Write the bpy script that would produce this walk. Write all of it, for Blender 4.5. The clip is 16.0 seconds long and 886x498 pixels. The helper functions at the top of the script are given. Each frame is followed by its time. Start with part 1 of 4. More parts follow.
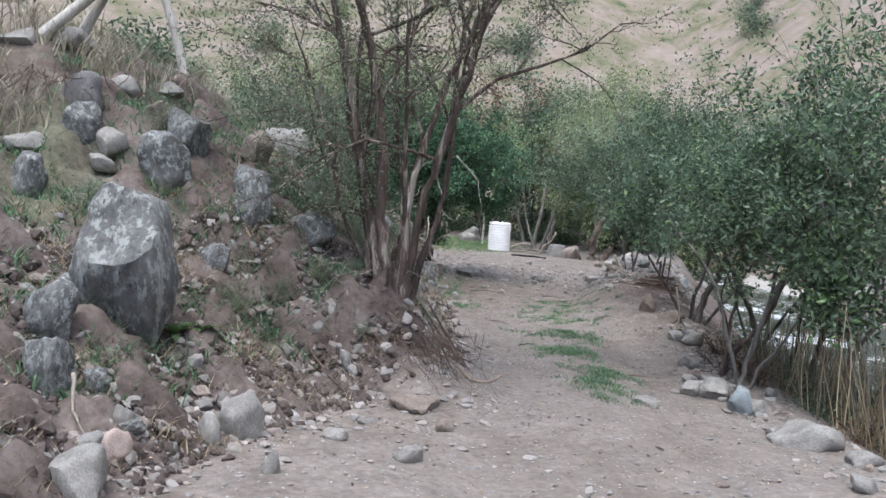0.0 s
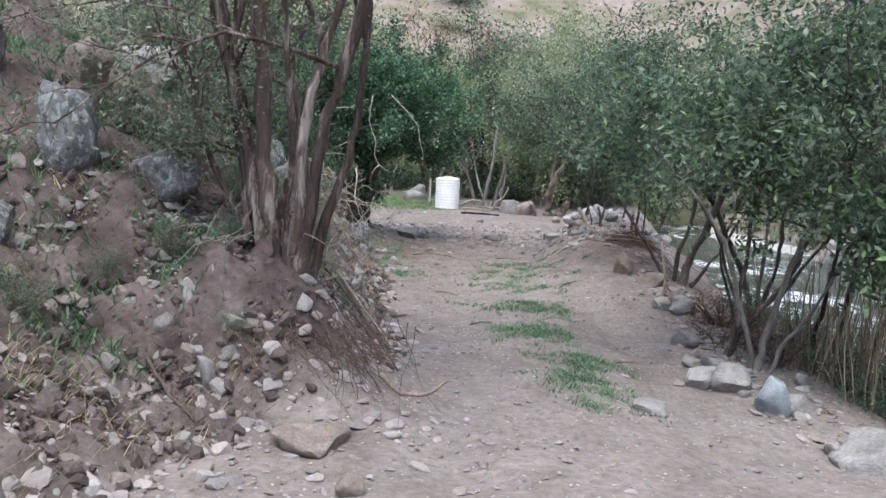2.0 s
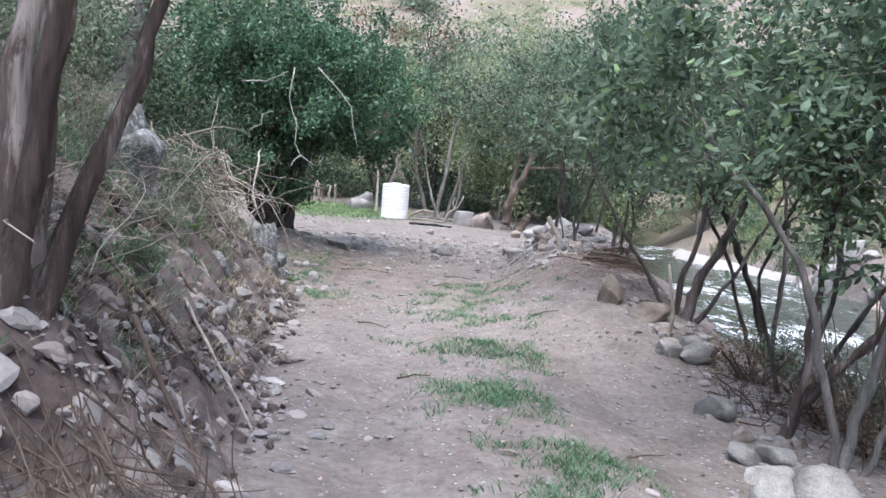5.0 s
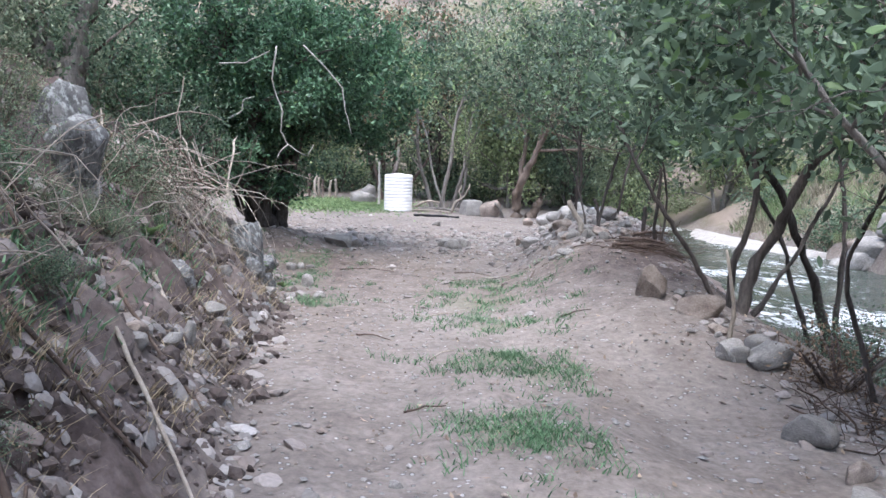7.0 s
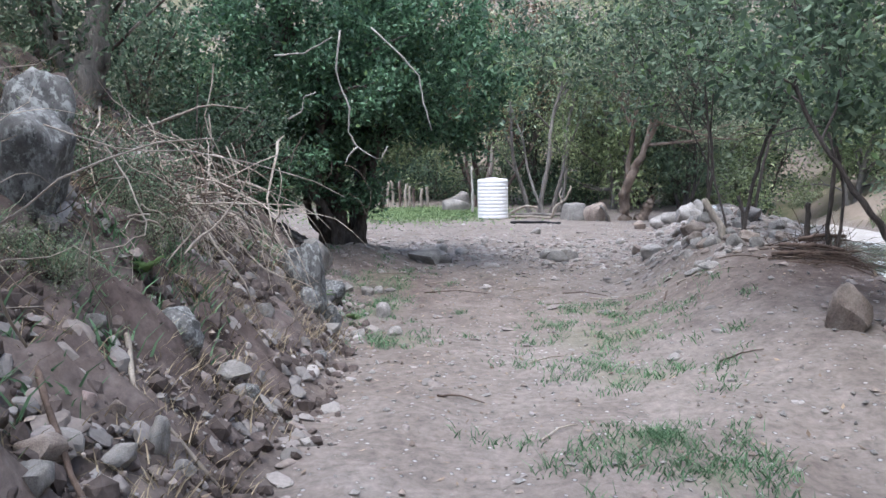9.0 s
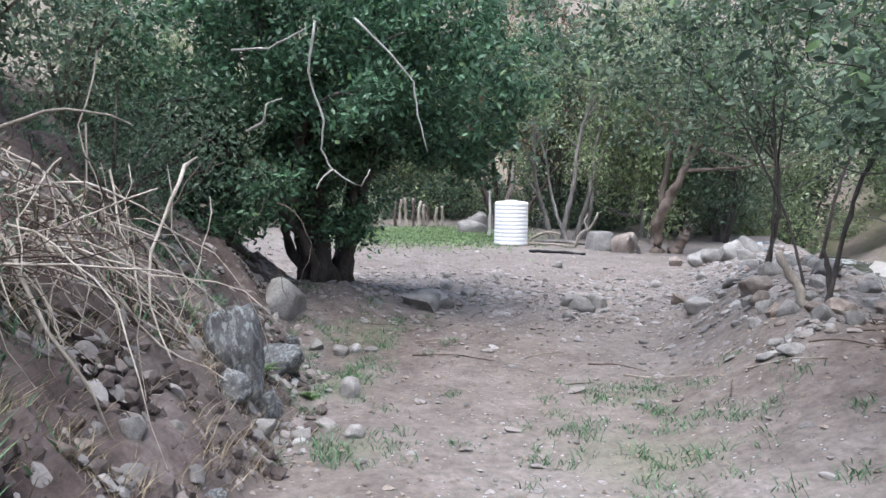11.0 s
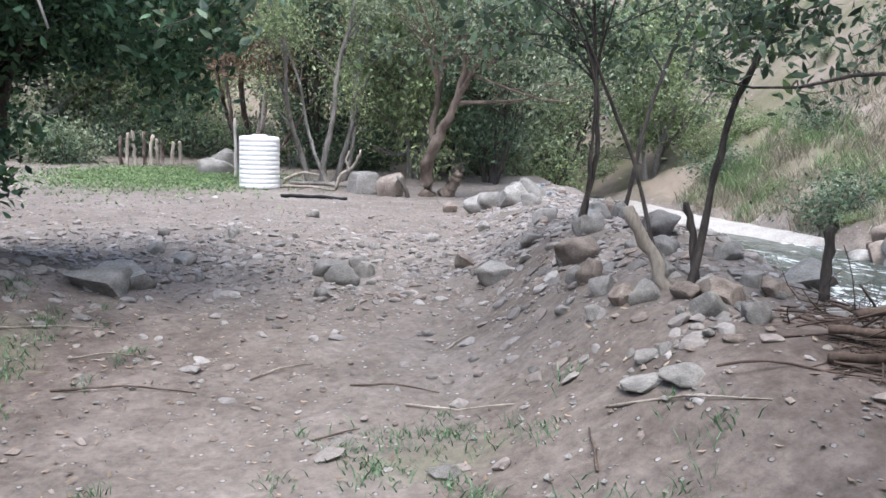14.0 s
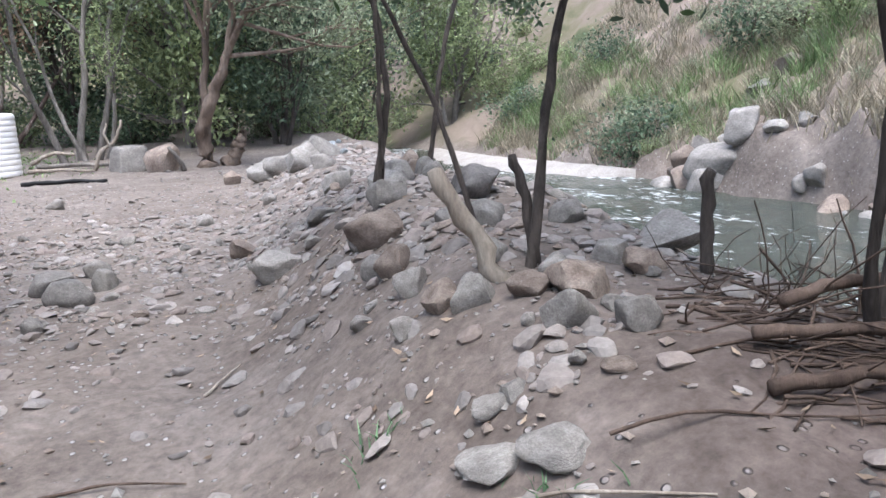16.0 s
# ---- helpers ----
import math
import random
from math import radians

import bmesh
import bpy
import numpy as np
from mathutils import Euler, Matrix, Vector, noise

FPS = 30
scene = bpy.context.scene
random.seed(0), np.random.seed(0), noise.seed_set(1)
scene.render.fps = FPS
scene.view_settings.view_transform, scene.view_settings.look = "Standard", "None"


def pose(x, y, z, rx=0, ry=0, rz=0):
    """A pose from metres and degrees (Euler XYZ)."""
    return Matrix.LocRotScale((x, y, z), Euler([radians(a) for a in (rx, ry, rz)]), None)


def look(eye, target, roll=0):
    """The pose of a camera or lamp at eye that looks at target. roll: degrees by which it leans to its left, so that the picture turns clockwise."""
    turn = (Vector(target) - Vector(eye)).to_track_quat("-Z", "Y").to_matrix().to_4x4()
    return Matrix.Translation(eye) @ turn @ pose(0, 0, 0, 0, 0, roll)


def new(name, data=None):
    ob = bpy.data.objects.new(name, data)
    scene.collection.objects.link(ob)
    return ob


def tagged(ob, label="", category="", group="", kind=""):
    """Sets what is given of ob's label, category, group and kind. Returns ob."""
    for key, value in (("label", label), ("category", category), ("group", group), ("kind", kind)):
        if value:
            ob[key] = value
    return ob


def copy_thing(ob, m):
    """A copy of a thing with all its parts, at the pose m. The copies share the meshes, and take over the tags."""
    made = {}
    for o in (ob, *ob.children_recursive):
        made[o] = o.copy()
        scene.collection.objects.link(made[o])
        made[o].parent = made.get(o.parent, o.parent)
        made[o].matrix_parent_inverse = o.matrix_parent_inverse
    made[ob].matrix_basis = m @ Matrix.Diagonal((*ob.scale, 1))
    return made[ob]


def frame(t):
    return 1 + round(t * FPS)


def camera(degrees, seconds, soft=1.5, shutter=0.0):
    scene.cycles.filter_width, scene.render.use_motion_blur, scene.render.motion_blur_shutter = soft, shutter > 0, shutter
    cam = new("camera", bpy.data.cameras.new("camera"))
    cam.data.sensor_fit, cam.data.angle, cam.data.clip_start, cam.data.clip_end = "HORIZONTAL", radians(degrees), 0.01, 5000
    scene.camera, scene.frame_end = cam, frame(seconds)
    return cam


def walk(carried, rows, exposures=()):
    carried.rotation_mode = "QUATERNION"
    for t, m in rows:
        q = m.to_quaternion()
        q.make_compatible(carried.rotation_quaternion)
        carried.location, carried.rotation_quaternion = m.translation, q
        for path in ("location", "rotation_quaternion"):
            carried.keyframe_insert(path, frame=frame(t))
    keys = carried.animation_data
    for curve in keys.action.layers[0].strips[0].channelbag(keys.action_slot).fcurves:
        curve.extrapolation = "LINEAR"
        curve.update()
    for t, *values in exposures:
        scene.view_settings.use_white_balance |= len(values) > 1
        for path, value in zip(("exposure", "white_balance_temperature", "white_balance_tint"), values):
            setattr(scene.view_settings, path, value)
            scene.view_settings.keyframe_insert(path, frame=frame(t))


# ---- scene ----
cam = camera(60.0, 16.0)
PATH = [
    (0, (-0.01, -0.236, 1.528), (-0.012, 1.762, 1.424), 3.9),
    (0.5, (0.114, 0.543, 1.454), (0.122, 2.539, 1.343), 4.1),
    (1, (0.244, 1.263, 1.35), (0.277, 3.259, 1.233), 3.7),
    (1.5, (0.267, 2.008, 1.314), (0.342, 3.997, 1.119), 3.5),
    (2, (0.316, 2.688, 1.299), (0.445, 4.674, 1.101), 2.5),
    (2.5, (0.424, 3.224, 1.206), (0.593, 5.215, 1.137), 0.2),
    (3, (0.466, 3.869, 1.13), (0.635, 5.859, 1.028), 0.5),
    (3.5, (0.596, 4.444, 1.099), (0.802, 6.427, 0.94), 0.8),
    (4, (0.699, 5.004, 1.004), (0.952, 6.987, 0.952), 1.6),
    (4.5, (0.784, 5.557, 1.029), (1.025, 7.538, 0.89), 3.9),
    (5, (0.861, 6.034, 0.98), (1.106, 8.013, 0.829), 4.4),
    (7.5, (1.075, 7.838, 0.91), (1.319, 9.814, 0.714), 0.8),
    (8, (1.149, 8.318, 0.895), (1.396, 10.287, 0.65), -0.2),
    (8.5, (1.13, 8.98, 0.85), (1.153, 10.957, 0.546), -0.7),
    (9, (1.16, 9.578, 0.873), (1.134, 11.571, 0.711), -0.9),
    (11.5, (1.422, 12.41, 1.134), (1.34, 14.404, 1.006), 1.4),
    (12, (1.358, 13.018, 1.105), (1.561, 15.002, 0.961), 1.1),
    (12.5, (1.428, 13.463, 1.119), (1.718, 15.434, 0.935), 1.8),
    (13, (1.546, 13.939, 1.101), (1.834, 15.907, 0.895), 1.4),
    (13.5, (1.661, 14.439, 1.061), (2.149, 16.36, 0.794), 2.1),
    (14, (1.885, 14.871, 1.038), (2.408, 16.782, 0.767), 1.7),
    (14.5, (2.071, 15.306, 1.013), (2.722, 17.171, 0.698), 1.5),
    (15, (2.314, 15.625, 1.006), (3.119, 17.408, 0.588), -1.1),
    (15.5, (2.576, 16.037, 0.972), (3.447, 17.798, 0.598), -2.9),
    (16, (2.7, 16.363, 0.99), (3.657, 18.075, 0.599), -3.0),
]
walk(cam, [(t, look(eye, target, roll)) for t, eye, target, roll in PATH],
     exposures=[(0, 1.2, 5880, 5), (3, 1.48, 5860, 8), (5, 1.7, 5720, 9), (7.5, 1.64, 5700, 9), (9, 1.42, 5690, 8), (12.5, 1.58, 5790, 7), (14.5, 1.53, 5880, 7), (16, 1.56, 5900, 9)])

# ---- world and light: open shade under a bright evening sky ----
world = bpy.data.worlds.new("world")
scene.world = world
world.use_nodes = True
wn = world.node_tree.nodes
sky = wn.new("ShaderNodeTexSky")
sky.sky_type, sky.sun_disc = "NISHITA", False
sky.sun_elevation, sky.sun_rotation = radians(72), radians(200)
sky.air_density, sky.dust_density, sky.ozone_density = 1.0, 4.0, 1.0
wn["Background"].inputs["Strength"].default_value = 0.15
world.node_tree.links.new(sky.outputs[0], wn["Background"].inputs["Color"])
sun = new("sun", bpy.data.lights.new("sun", "SUN"))
sun.data.energy, sun.data.angle, sun.data.color = 1.0, radians(50), (1.0, .96, .90)
sun.matrix_world = look((-3.3, 8.8, 30), (0, 18, 0))



# ---- terrain: height of the ground in metres at (x, y) ----
def ip(v, xs, ys):
    return np.interp(v, xs, ys)


def base_z(y):
    return ip(y, [-60, -3, 0, 4, 8, 19, 22.6, 28, 33, 45, 58, 70, 100, 400], [2, .2, .02, -.42, -.64, -.62, -.46, -.35, -.25, .02, 1.1, 6, 24, 230])


def toe_x(y):
    return ip(y, [-30, 3, 5, 7, 8.4, 9.2, 10.2, 11.5, 14, 17, 18.5, 20, 21.5, 23, 24.5, 26, 28, 31, 36, 50],
              [-3, -2.2, -1.9, -1.3, -.6, .1, .3, .3, .15, .1, -.1, -.6, -.95, -1.25, -1.7, -2.4, -4.2, -7, -10, -14])


def edge_x(y):
    return ip(y, [-30, 5, 9, 13, 16, 19, 22, 28, 36, 60], [4.6, 4.6, 4.8, 5.2, 5.4, 6.0, 6.8, 8.6, 11.5, 18])


def river_x(y):
    return ip(y, [-60, 5, 12, 18, 25, 31, 37, 60, 400], [7.5, 8.6, 9.4, 10.7, 12.8, 13.7, 14.0, 18, 90])


WATER_Z, HALF_RIVER = -1.2, 1.95


def smooth(a, b, v):
    k = np.clip((v - a) / (b - a), 0, 1)
    return k * k * (3 - 2 * k)


def wave(x, y, f, s):
    return (np.sin(x * f + s) * np.cos(y * f * 1.13 + s * 2.1) + .6 * np.sin(x * f * 1.9 + y * f * 1.3 + s * 3.7)
            + .4 * np.sin(y * f * 2.7 - x * f * 2.1 + s)) / 2


def height(x, y):
    x, y = np.asarray(x, float), np.asarray(y, float)
    z = base_z(y)
    # dirt bank on the uphill side
    d = toe_x(y) - x + .12 * wave(x, y, 1.7, 1)
    steep = ip(y, [0, 5, 8, 10, 12, 17, 21, 24, 27, 32, 60], [.55, .6, .66, .92, 1.05, 1.0, 1.0, .85, .6, .35, .3])
    rise = ip(d, [0, .3, 1, 2, 3, 5, 8, 14, 30, 80, 400], [0, .3, 1.0, 1.95, 2.8, 3.9, 4.8, 7.5, 18, 60, 300])
    near = np.clip(d, 0, 1)
    z = z + steep * rise + near * (.13 * wave(x, y, 2.3, 2) + .07 * wave(x, y, 5.1, 4))
    # spur that holds the many-stemmed tree
    z = z + .62 * np.exp(-((x + .45) / .75) ** 2 - ((y - 9.25) / .75) ** 2)
    # stony mound under the dark tree
    z = z + .42 * np.exp(-((x + .75) / 1.15) ** 2 - ((y - 22.6) / 1.5) ** 2)
    # two wheel ruts with a low grassy crown between them
    mid = ip(y, [-5, 4, 10, 16, 22], [1.0, 1.3, 2.0, 2.6, 3.0])
    ruts = np.exp(-((x - mid + 1.0) / .38) ** 2) + np.exp(-((x - mid - 1.0) / .38) ** 2)
    z = z - .06 * ruts * smooth(22, 15, y)
    # the track falls away towards the river shrubs
    z = z - .17 * smooth(2.3, 3.9, x) * smooth(5.5, 8.5, y) * smooth(15, 12.5, y)
    # heap of river stones on the downhill side
    e = x - edge_x(y)
    z = z + ip(y, [13, 15, 18, 21, 25, 31, 36], [0, .2, .75, .85, .5, .45, .1]) * smooth(-3.0, -1.3, e) * smooth(1.0, -.6, e)
    z = z + (.025 * wave(x, y, 3.1, 7) + .012 * wave(x, y, 9.0, 5))
    # down to the river, its bed, and the far bank
    r = x - river_x(y)
    bed = WATER_Z - .45 + .12 * wave(x, y, 2.2, 3) + np.maximum(base_z(y) - .4, 0)
    k = smooth(0, 1, (e + .35) / np.maximum(river_x(y) - HALF_RIVER + .5 - edge_x(y), .5))
    z = z * (1 - k) + bed * k
    far = r - HALF_RIVER + .35 * wave(x, y, .8, 9)
    rock = ip(y, [10, 16, 19, 27, 29, 60], [.4, 1.0, 1.5, 1.5, .5, .3])
    up = rock * smooth(-.2, .7, far) + ip(far, [.3, 1.2, 5, 12, 30, 100, 400], [0, .4, 2.8, 8.5, 23, 80, 320]) + np.clip(far, 0, 1) * (.25 * wave(x, y, 1.3, 8) + .12 * wave(x, y, 3.4, 2))
    z = np.where(far > -.2, np.maximum(bed + .3 * smooth(-.2, .3, far), bed + up), z)
    return z


# ---- materials ----
def nodes_of(name):
    m = bpy.data.materials.new(name)
    m.use_nodes = True
    t = m.node_tree
    return m, t, t.nodes["Principled BSDF"]


def noise_node(t, scale, detail=6, rough=.6, coord="Object", offset=None, stretch=None):
    c = t.nodes.new("ShaderNodeTexCoord")
    n = t.nodes.new("ShaderNodeTexNoise")
    n.inputs["Scale"].default_value, n.inputs["Detail"].default_value, n.inputs["Roughness"].default_value = scale, detail, rough
    out = c.outputs[coord]
    if stretch:
        mp = t.nodes.new("ShaderNodeMapping")
        mp.inputs["Scale"].default_value = stretch
        t.links.new(out, mp.inputs[0])
        out = mp.outputs[0]
    if offset:
        add = t.nodes.new("ShaderNodeVectorMath")
        t.links.new(out, add.inputs[0])
        t.links.new(offset, add.inputs[1])
        out = add.outputs[0]
    t.links.new(out, n.inputs["Vector"])
    return n.outputs["Fac"]


def ramp(t, fac, stops):
    r = t.nodes.new("ShaderNodeValToRGB")
    e = r.color_ramp.elements
    while len(e) < len(stops):
        e.new(.5)
    for k, (at, col) in zip(e, stops):
        k.position, k.color = at, (*col, 1)
    t.links.new(fac, r.inputs[0])
    return r.outputs["Color"]


def mix(t, fac, a, b, kind="MIX"):
    m = t.nodes.new("ShaderNodeMix")
    m.data_type, m.blend_type = "RGBA", kind
    for sock, v in ((m.inputs[0], fac), (m.inputs[6], a), (m.inputs[7], b)):
        if isinstance(v, (int, float)):
            sock.default_value = v
        elif isinstance(v, tuple):
            sock.default_value = (*v, 1)
        else:
            t.links.new(v, sock)
    return m.outputs[2]


def bump(t, p, heights, strength=.5, dist=.02):
    b = t.nodes.new("ShaderNodeBump")
    b.inputs["Strength"].default_value, b.inputs["Distance"].default_value = strength, dist
    t.links.new(heights, b.inputs["Height"])
    t.links.new(b.outputs[0], p.inputs["Normal"])


def grain(name, dark, light, scale, fine, rough=.9, strength=.6, dist=.02, stretch=None, patch=None, soft=.04):
    """A weathered surface: a coarse mottling, a fine grain over it and bump; patch adds a third colour in blotches."""
    m, t, p = nodes_of(name)
    info = t.nodes.new("ShaderNodeObjectInfo")
    off = t.nodes.new("ShaderNodeVectorMath")
    off.operation = "SCALE"
    off.inputs[0].default_value = (17, 31, 23)
    t.links.new(info.outputs["Random"], off.inputs["Scale"])
    a = noise_node(t, scale, 5, .6, offset=off.outputs[0], stretch=stretch)
    b = noise_node(t, fine, 6, .7, offset=off.outputs[0], stretch=stretch)
    col = ramp(t, a, [(.3, dark), (.7, light)])
    col = mix(t, .55, col, ramp(t, b, [(.3, (.25, .25, .25)), (.75, (.8, .8, .8))]), "OVERLAY")
    if patch:
        c = noise_node(t, patch[1], 8, .72, offset=off.outputs[0], stretch=stretch)
        k = ramp(t, c, [(patch[2], (0, 0, 0)), (patch[2] + soft, (1, 1, 1))])
        col = mix(t, k, col, patch[0])
        if len(patch) > 3:
            c = noise_node(t, patch[1] * 1.7, 8, .72, offset=off.outputs[0], stretch=(1, 1.2, .8))
            k = ramp(t, c, [(patch[4], (0, 0, 0)), (patch[4] + soft, (1, 1, 1))])
            col = mix(t, k, col, patch[3])
    hue = t.nodes.new("ShaderNodeHueSaturation")
    vary = t.nodes.new("ShaderNodeMapRange")
    vary.inputs["To Min"].default_value, vary.inputs["To Max"].default_value = .78, 1.2
    t.links.new(info.outputs["Random"], vary.inputs["Value"])
    t.links.new(vary.outputs[0], hue.inputs["Value"])
    t.links.new(col, hue.inputs["Color"])
    t.links.new(hue.outputs[0], p.inputs["Base Color"])
    p.inputs["Roughness"].default_value = rough
    p.inputs["Specular IOR Level"].default_value = .25
    bump(t, p, b, strength, dist)
    return m


def leaf(name, dark, light, gloss=.55, through_light=.3):
    """Foliage: each leaf takes its own shade between dark and light, and lets some light through."""
    m, t, p = nodes_of(name)
    g = t.nodes.new("ShaderNodeNewGeometry")
    col = ramp(t, g.outputs["Random Per Island"], [(0, dark), (.75, light), (1, tuple(min(1, c * 1.5) for c in light))])
    col = mix(t, .4, col, ramp(t, noise_node(t, .9, 3), [(.3, (.3, .3, .3)), (.7, (.75, .75, .75))]), "OVERLAY")
    t.links.new(col, p.inputs["Base Color"])
    p.inputs["Roughness"].default_value = gloss
    p.inputs["Specular IOR Level"].default_value = .35
    tr = t.nodes.new("ShaderNodeBsdfTranslucent")
    t.links.new(col, tr.inputs["Color"])
    ms = t.nodes.new("ShaderNodeMixShader")
    ms.inputs[0].default_value = through_light
    t.links.new(p.outputs[0], ms.inputs[1])
    t.links.new(tr.outputs[0], ms.inputs[2])
    t.links.new(ms.outputs[0], t.nodes["Material Output"].inputs["Surface"])
    return m


def ground_material():
    m, t, p = nodes_of("earth")
    at = t.nodes.new("ShaderNodeVertexColor")
    at.layer_name = "cover_and_shade"
    sep = t.nodes.new("ShaderNodeSeparateColor")
    t.links.new(at.outputs["Color"], sep.inputs[0])
    big, mid, fine = noise_node(t, .35, 4), noise_node(t, 2.2, 8, .68), noise_node(t, 14, 8, .72)
    dirt = ramp(t, mid, [(.28, (.108, .090, .079)), (.5, (.185, .158, .139)), (.72, (.252, .223, .202))])
    dirt = mix(t, .35, dirt, ramp(t, big, [(.35, (.139, .114, .098)), (.65, (.268, .240, .219))]))
    dirt = mix(t, .6, dirt, ramp(t, fine, [(.3, (.2, .2, .2)), (.7, (.8, .8, .8))]), "OVERLAY")
    # small chips of stone in the surface
    c = t.nodes.new("ShaderNodeTexCoord")
    v = t.nodes.new("ShaderNodeTexVoronoi")
    v.inputs["Scale"].default_value, v.inputs["Randomness"].default_value = 16, 1
    t.links.new(c.outputs["Object"], v.inputs["Vector"])
    chip = ramp(t, v.outputs["Distance"], [(.18, (1, 1, 1)), (.26, (0, 0, 0))])
    pick = ramp(t, v.outputs["Color"], [(.62, (0, 0, 0)), (.66, (1, 1, 1))])
    both = mix(t, 1.0, chip, pick, "MULTIPLY")
    dirt = mix(t, both, dirt, ramp(t, v.outputs["Color"], [(.3, (.22, .20, .19)), (.8, (.42, .40, .385))]))
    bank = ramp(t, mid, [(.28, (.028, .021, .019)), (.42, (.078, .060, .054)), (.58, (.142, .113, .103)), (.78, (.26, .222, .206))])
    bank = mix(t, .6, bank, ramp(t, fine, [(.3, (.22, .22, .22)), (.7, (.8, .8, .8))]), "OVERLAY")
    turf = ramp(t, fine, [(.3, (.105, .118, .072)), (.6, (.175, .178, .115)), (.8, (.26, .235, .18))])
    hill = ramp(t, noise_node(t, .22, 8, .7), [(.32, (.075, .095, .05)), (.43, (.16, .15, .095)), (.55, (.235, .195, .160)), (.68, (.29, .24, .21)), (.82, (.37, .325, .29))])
    # green channel: bank soil, and the tree shade painted into the same mask
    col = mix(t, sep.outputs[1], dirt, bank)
    edge = mix(t, .5, mid, fine)
    gm = t.nodes.new("ShaderNodeMath")
    gm.operation = "MULTIPLY_ADD"
    gm.inputs[2].default_value = -.55
    t.links.new(sep.outputs[0], gm.inputs[0])
    gm.inputs[1].default_value = 1.6
    g2 = t.nodes.new("ShaderNodeMath")
    t.links.new(gm.outputs[0], g2.inputs[0])
    t.links.new(edge, g2.inputs[1])
    gk = ramp(t, g2.outputs[0], [(.5, (0, 0, 0)), (.95, (.8, .8, .8))])
    col = mix(t, gk, col, turf)
    col = mix(t, sep.outputs[2], col, hill)
    t.links.new(col, p.inputs["Base Color"])
    p.inputs["Roughness"].default_value = .95
    p.inputs["Specular IOR Level"].default_value = .15
    h = mix(t, .5, mix(t, .4, mid, fine), both)
    bump(t, p, h, .85, .06)
    return m


M_EARTH = ground_material()
M_ROCK = {
    "G": grain("grey_stone", (.185, .173, .16), (.35, .332, .31), 3, 24, patch=((.37, .36, .345), 9, .62)),
    "W": grain("pale_stone", (.19, .177, .163), (.345, .325, .303), 3, 24, patch=((.25, .23, .215), 7, .66)),
    "T": grain("tan_stone", (.16, .125, .105), (.33, .28, .24), 3, 24, patch=((.47, .44, .41), 8, .66)),
    "P": grain("pink_stone", (.33, .25, .225), (.50, .41, .375), 3, 24),
    "D": grain("dark_stone", (.08, .077, .077), (.2, .19, .185), 3, 22, patch=((.27, .28, .26), 7, .64)),
    "B": grain("bluish_stone", (.21, .23, .24), (.34, .37, .38), 3, 24),
    "L": grain("lichen_stone", (.06, .059, .058), (.19, .186, .182), 3.5, 26, patch=((.285, .295, .285), 9, .50, (.05, .05, .051), .57), soft=.08),
}
M_ROCK_NAMES = {"G": "grey", "W": "pale grey", "T": "tan brown", "P": "pinkish", "D": "dark shaded", "B": "bluish grey", "L": "lichen-spotted dark grey"}
M_BARK = grain("brown_bark", (.05, .037, .032), (.22, .165, .14), 5, 40, stretch=(1, 1, .1), strength=1.0, dist=.05, patch=((.42, .365, .325), 5, .53), soft=.08)
M_DARKBARK = grain("dark_bark", (.035, .03, .027), (.15, .128, .114), 5, 40, stretch=(1, 1, .2), strength=.9, dist=.03)
M_GREYBARK = grain("grey_bark", (.10, .09, .08), (.30, .275, .25), 5, 40, stretch=(1, 1, .2), strength=.9, dist=.03)
M_RUSTBARK = grain("peeling_bark", (.10, .075, .06), (.31, .245, .195), 3, 26, stretch=(1, 1, .25), strength=.9, dist=.03)
M_DEADWOOD = grain("dead_wood", (.20, .165, .13), (.45, .40, .34), 6, 40, stretch=(1, 1, .3))
M_ROOT = grain("dark_root", (.05, .035, .028), (.17, .125, .10), 6, 40, stretch=(1, 1, .3))
M_PALE_POLE = grain("bleached_pole", (.30, .28, .25), (.50, .47, .43), 4, 40, stretch=(1, 1, .15))
M_LEAF_DARK = leaf("dark_glossy_leaf", (.026, .054, .034), (.12, .215, .12), .36, .32)
M_LEAF_BLUE = leaf("blue_green_leaf", (.04, .066, .044), (.16, .22, .14), .48, .38)
M_LEAF_FRESH = leaf("fresh_leaf", (.055, .10, .04), (.16, .24, .10), .5, .35)
M_LEAF_OLIVE = leaf("olive_leaf", (.12, .155, .075), (.33, .39, .21), .6, .48)
M_LEAF_GREY = leaf("grey_green_leaf", (.13, .16, .10), (.35, .40, .27), .6, .46)
M_LEAF_DRY = leaf("dry_leaf", (.10, .068, .045), (.27, .19, .13), .8, .3)
M_LEAF_TWIG = leaf("small_grey_leaf", (.075, .095, .06), (.205, .235, .155), .6, .3)
M_LITTER = leaf("fallen_leaf", (.12, .085, .06), (.29, .225, .165), .85, .1)
M_GRASS = leaf("grass_blade", (.045, .095, .045), (.14, .235, .125), .6, .3)
M_LAWN = leaf("lawn_blade", (.09, .14, .055), (.22, .30, .14), .6, .3)
M_STRAW = leaf("dry_grass_blade", (.18, .16, .11), (.35, .315, .24), .7, .3)
M_REED = leaf("dry_cane", (.13, .10, .06), (.33, .27, .18), .7, .15)
M_TANK = grain("white_plastic", (.74, .73, .72), (.84, .83, .82), 1.5, 9, rough=.45, strength=.08, dist=.004)
M_SAND = grain("pale_sand", (.33, .305, .28), (.44, .415, .39), 2, 20, strength=.3)
M_CLOD = grain("dry_earth", (.045, .034, .03), (.17, .138, .125), 3, 25, strength=.7)
M_BLACK = grain("black_plastic", (.008, .008, .009), (.02, .02, .022), 5, 30, rough=.5)


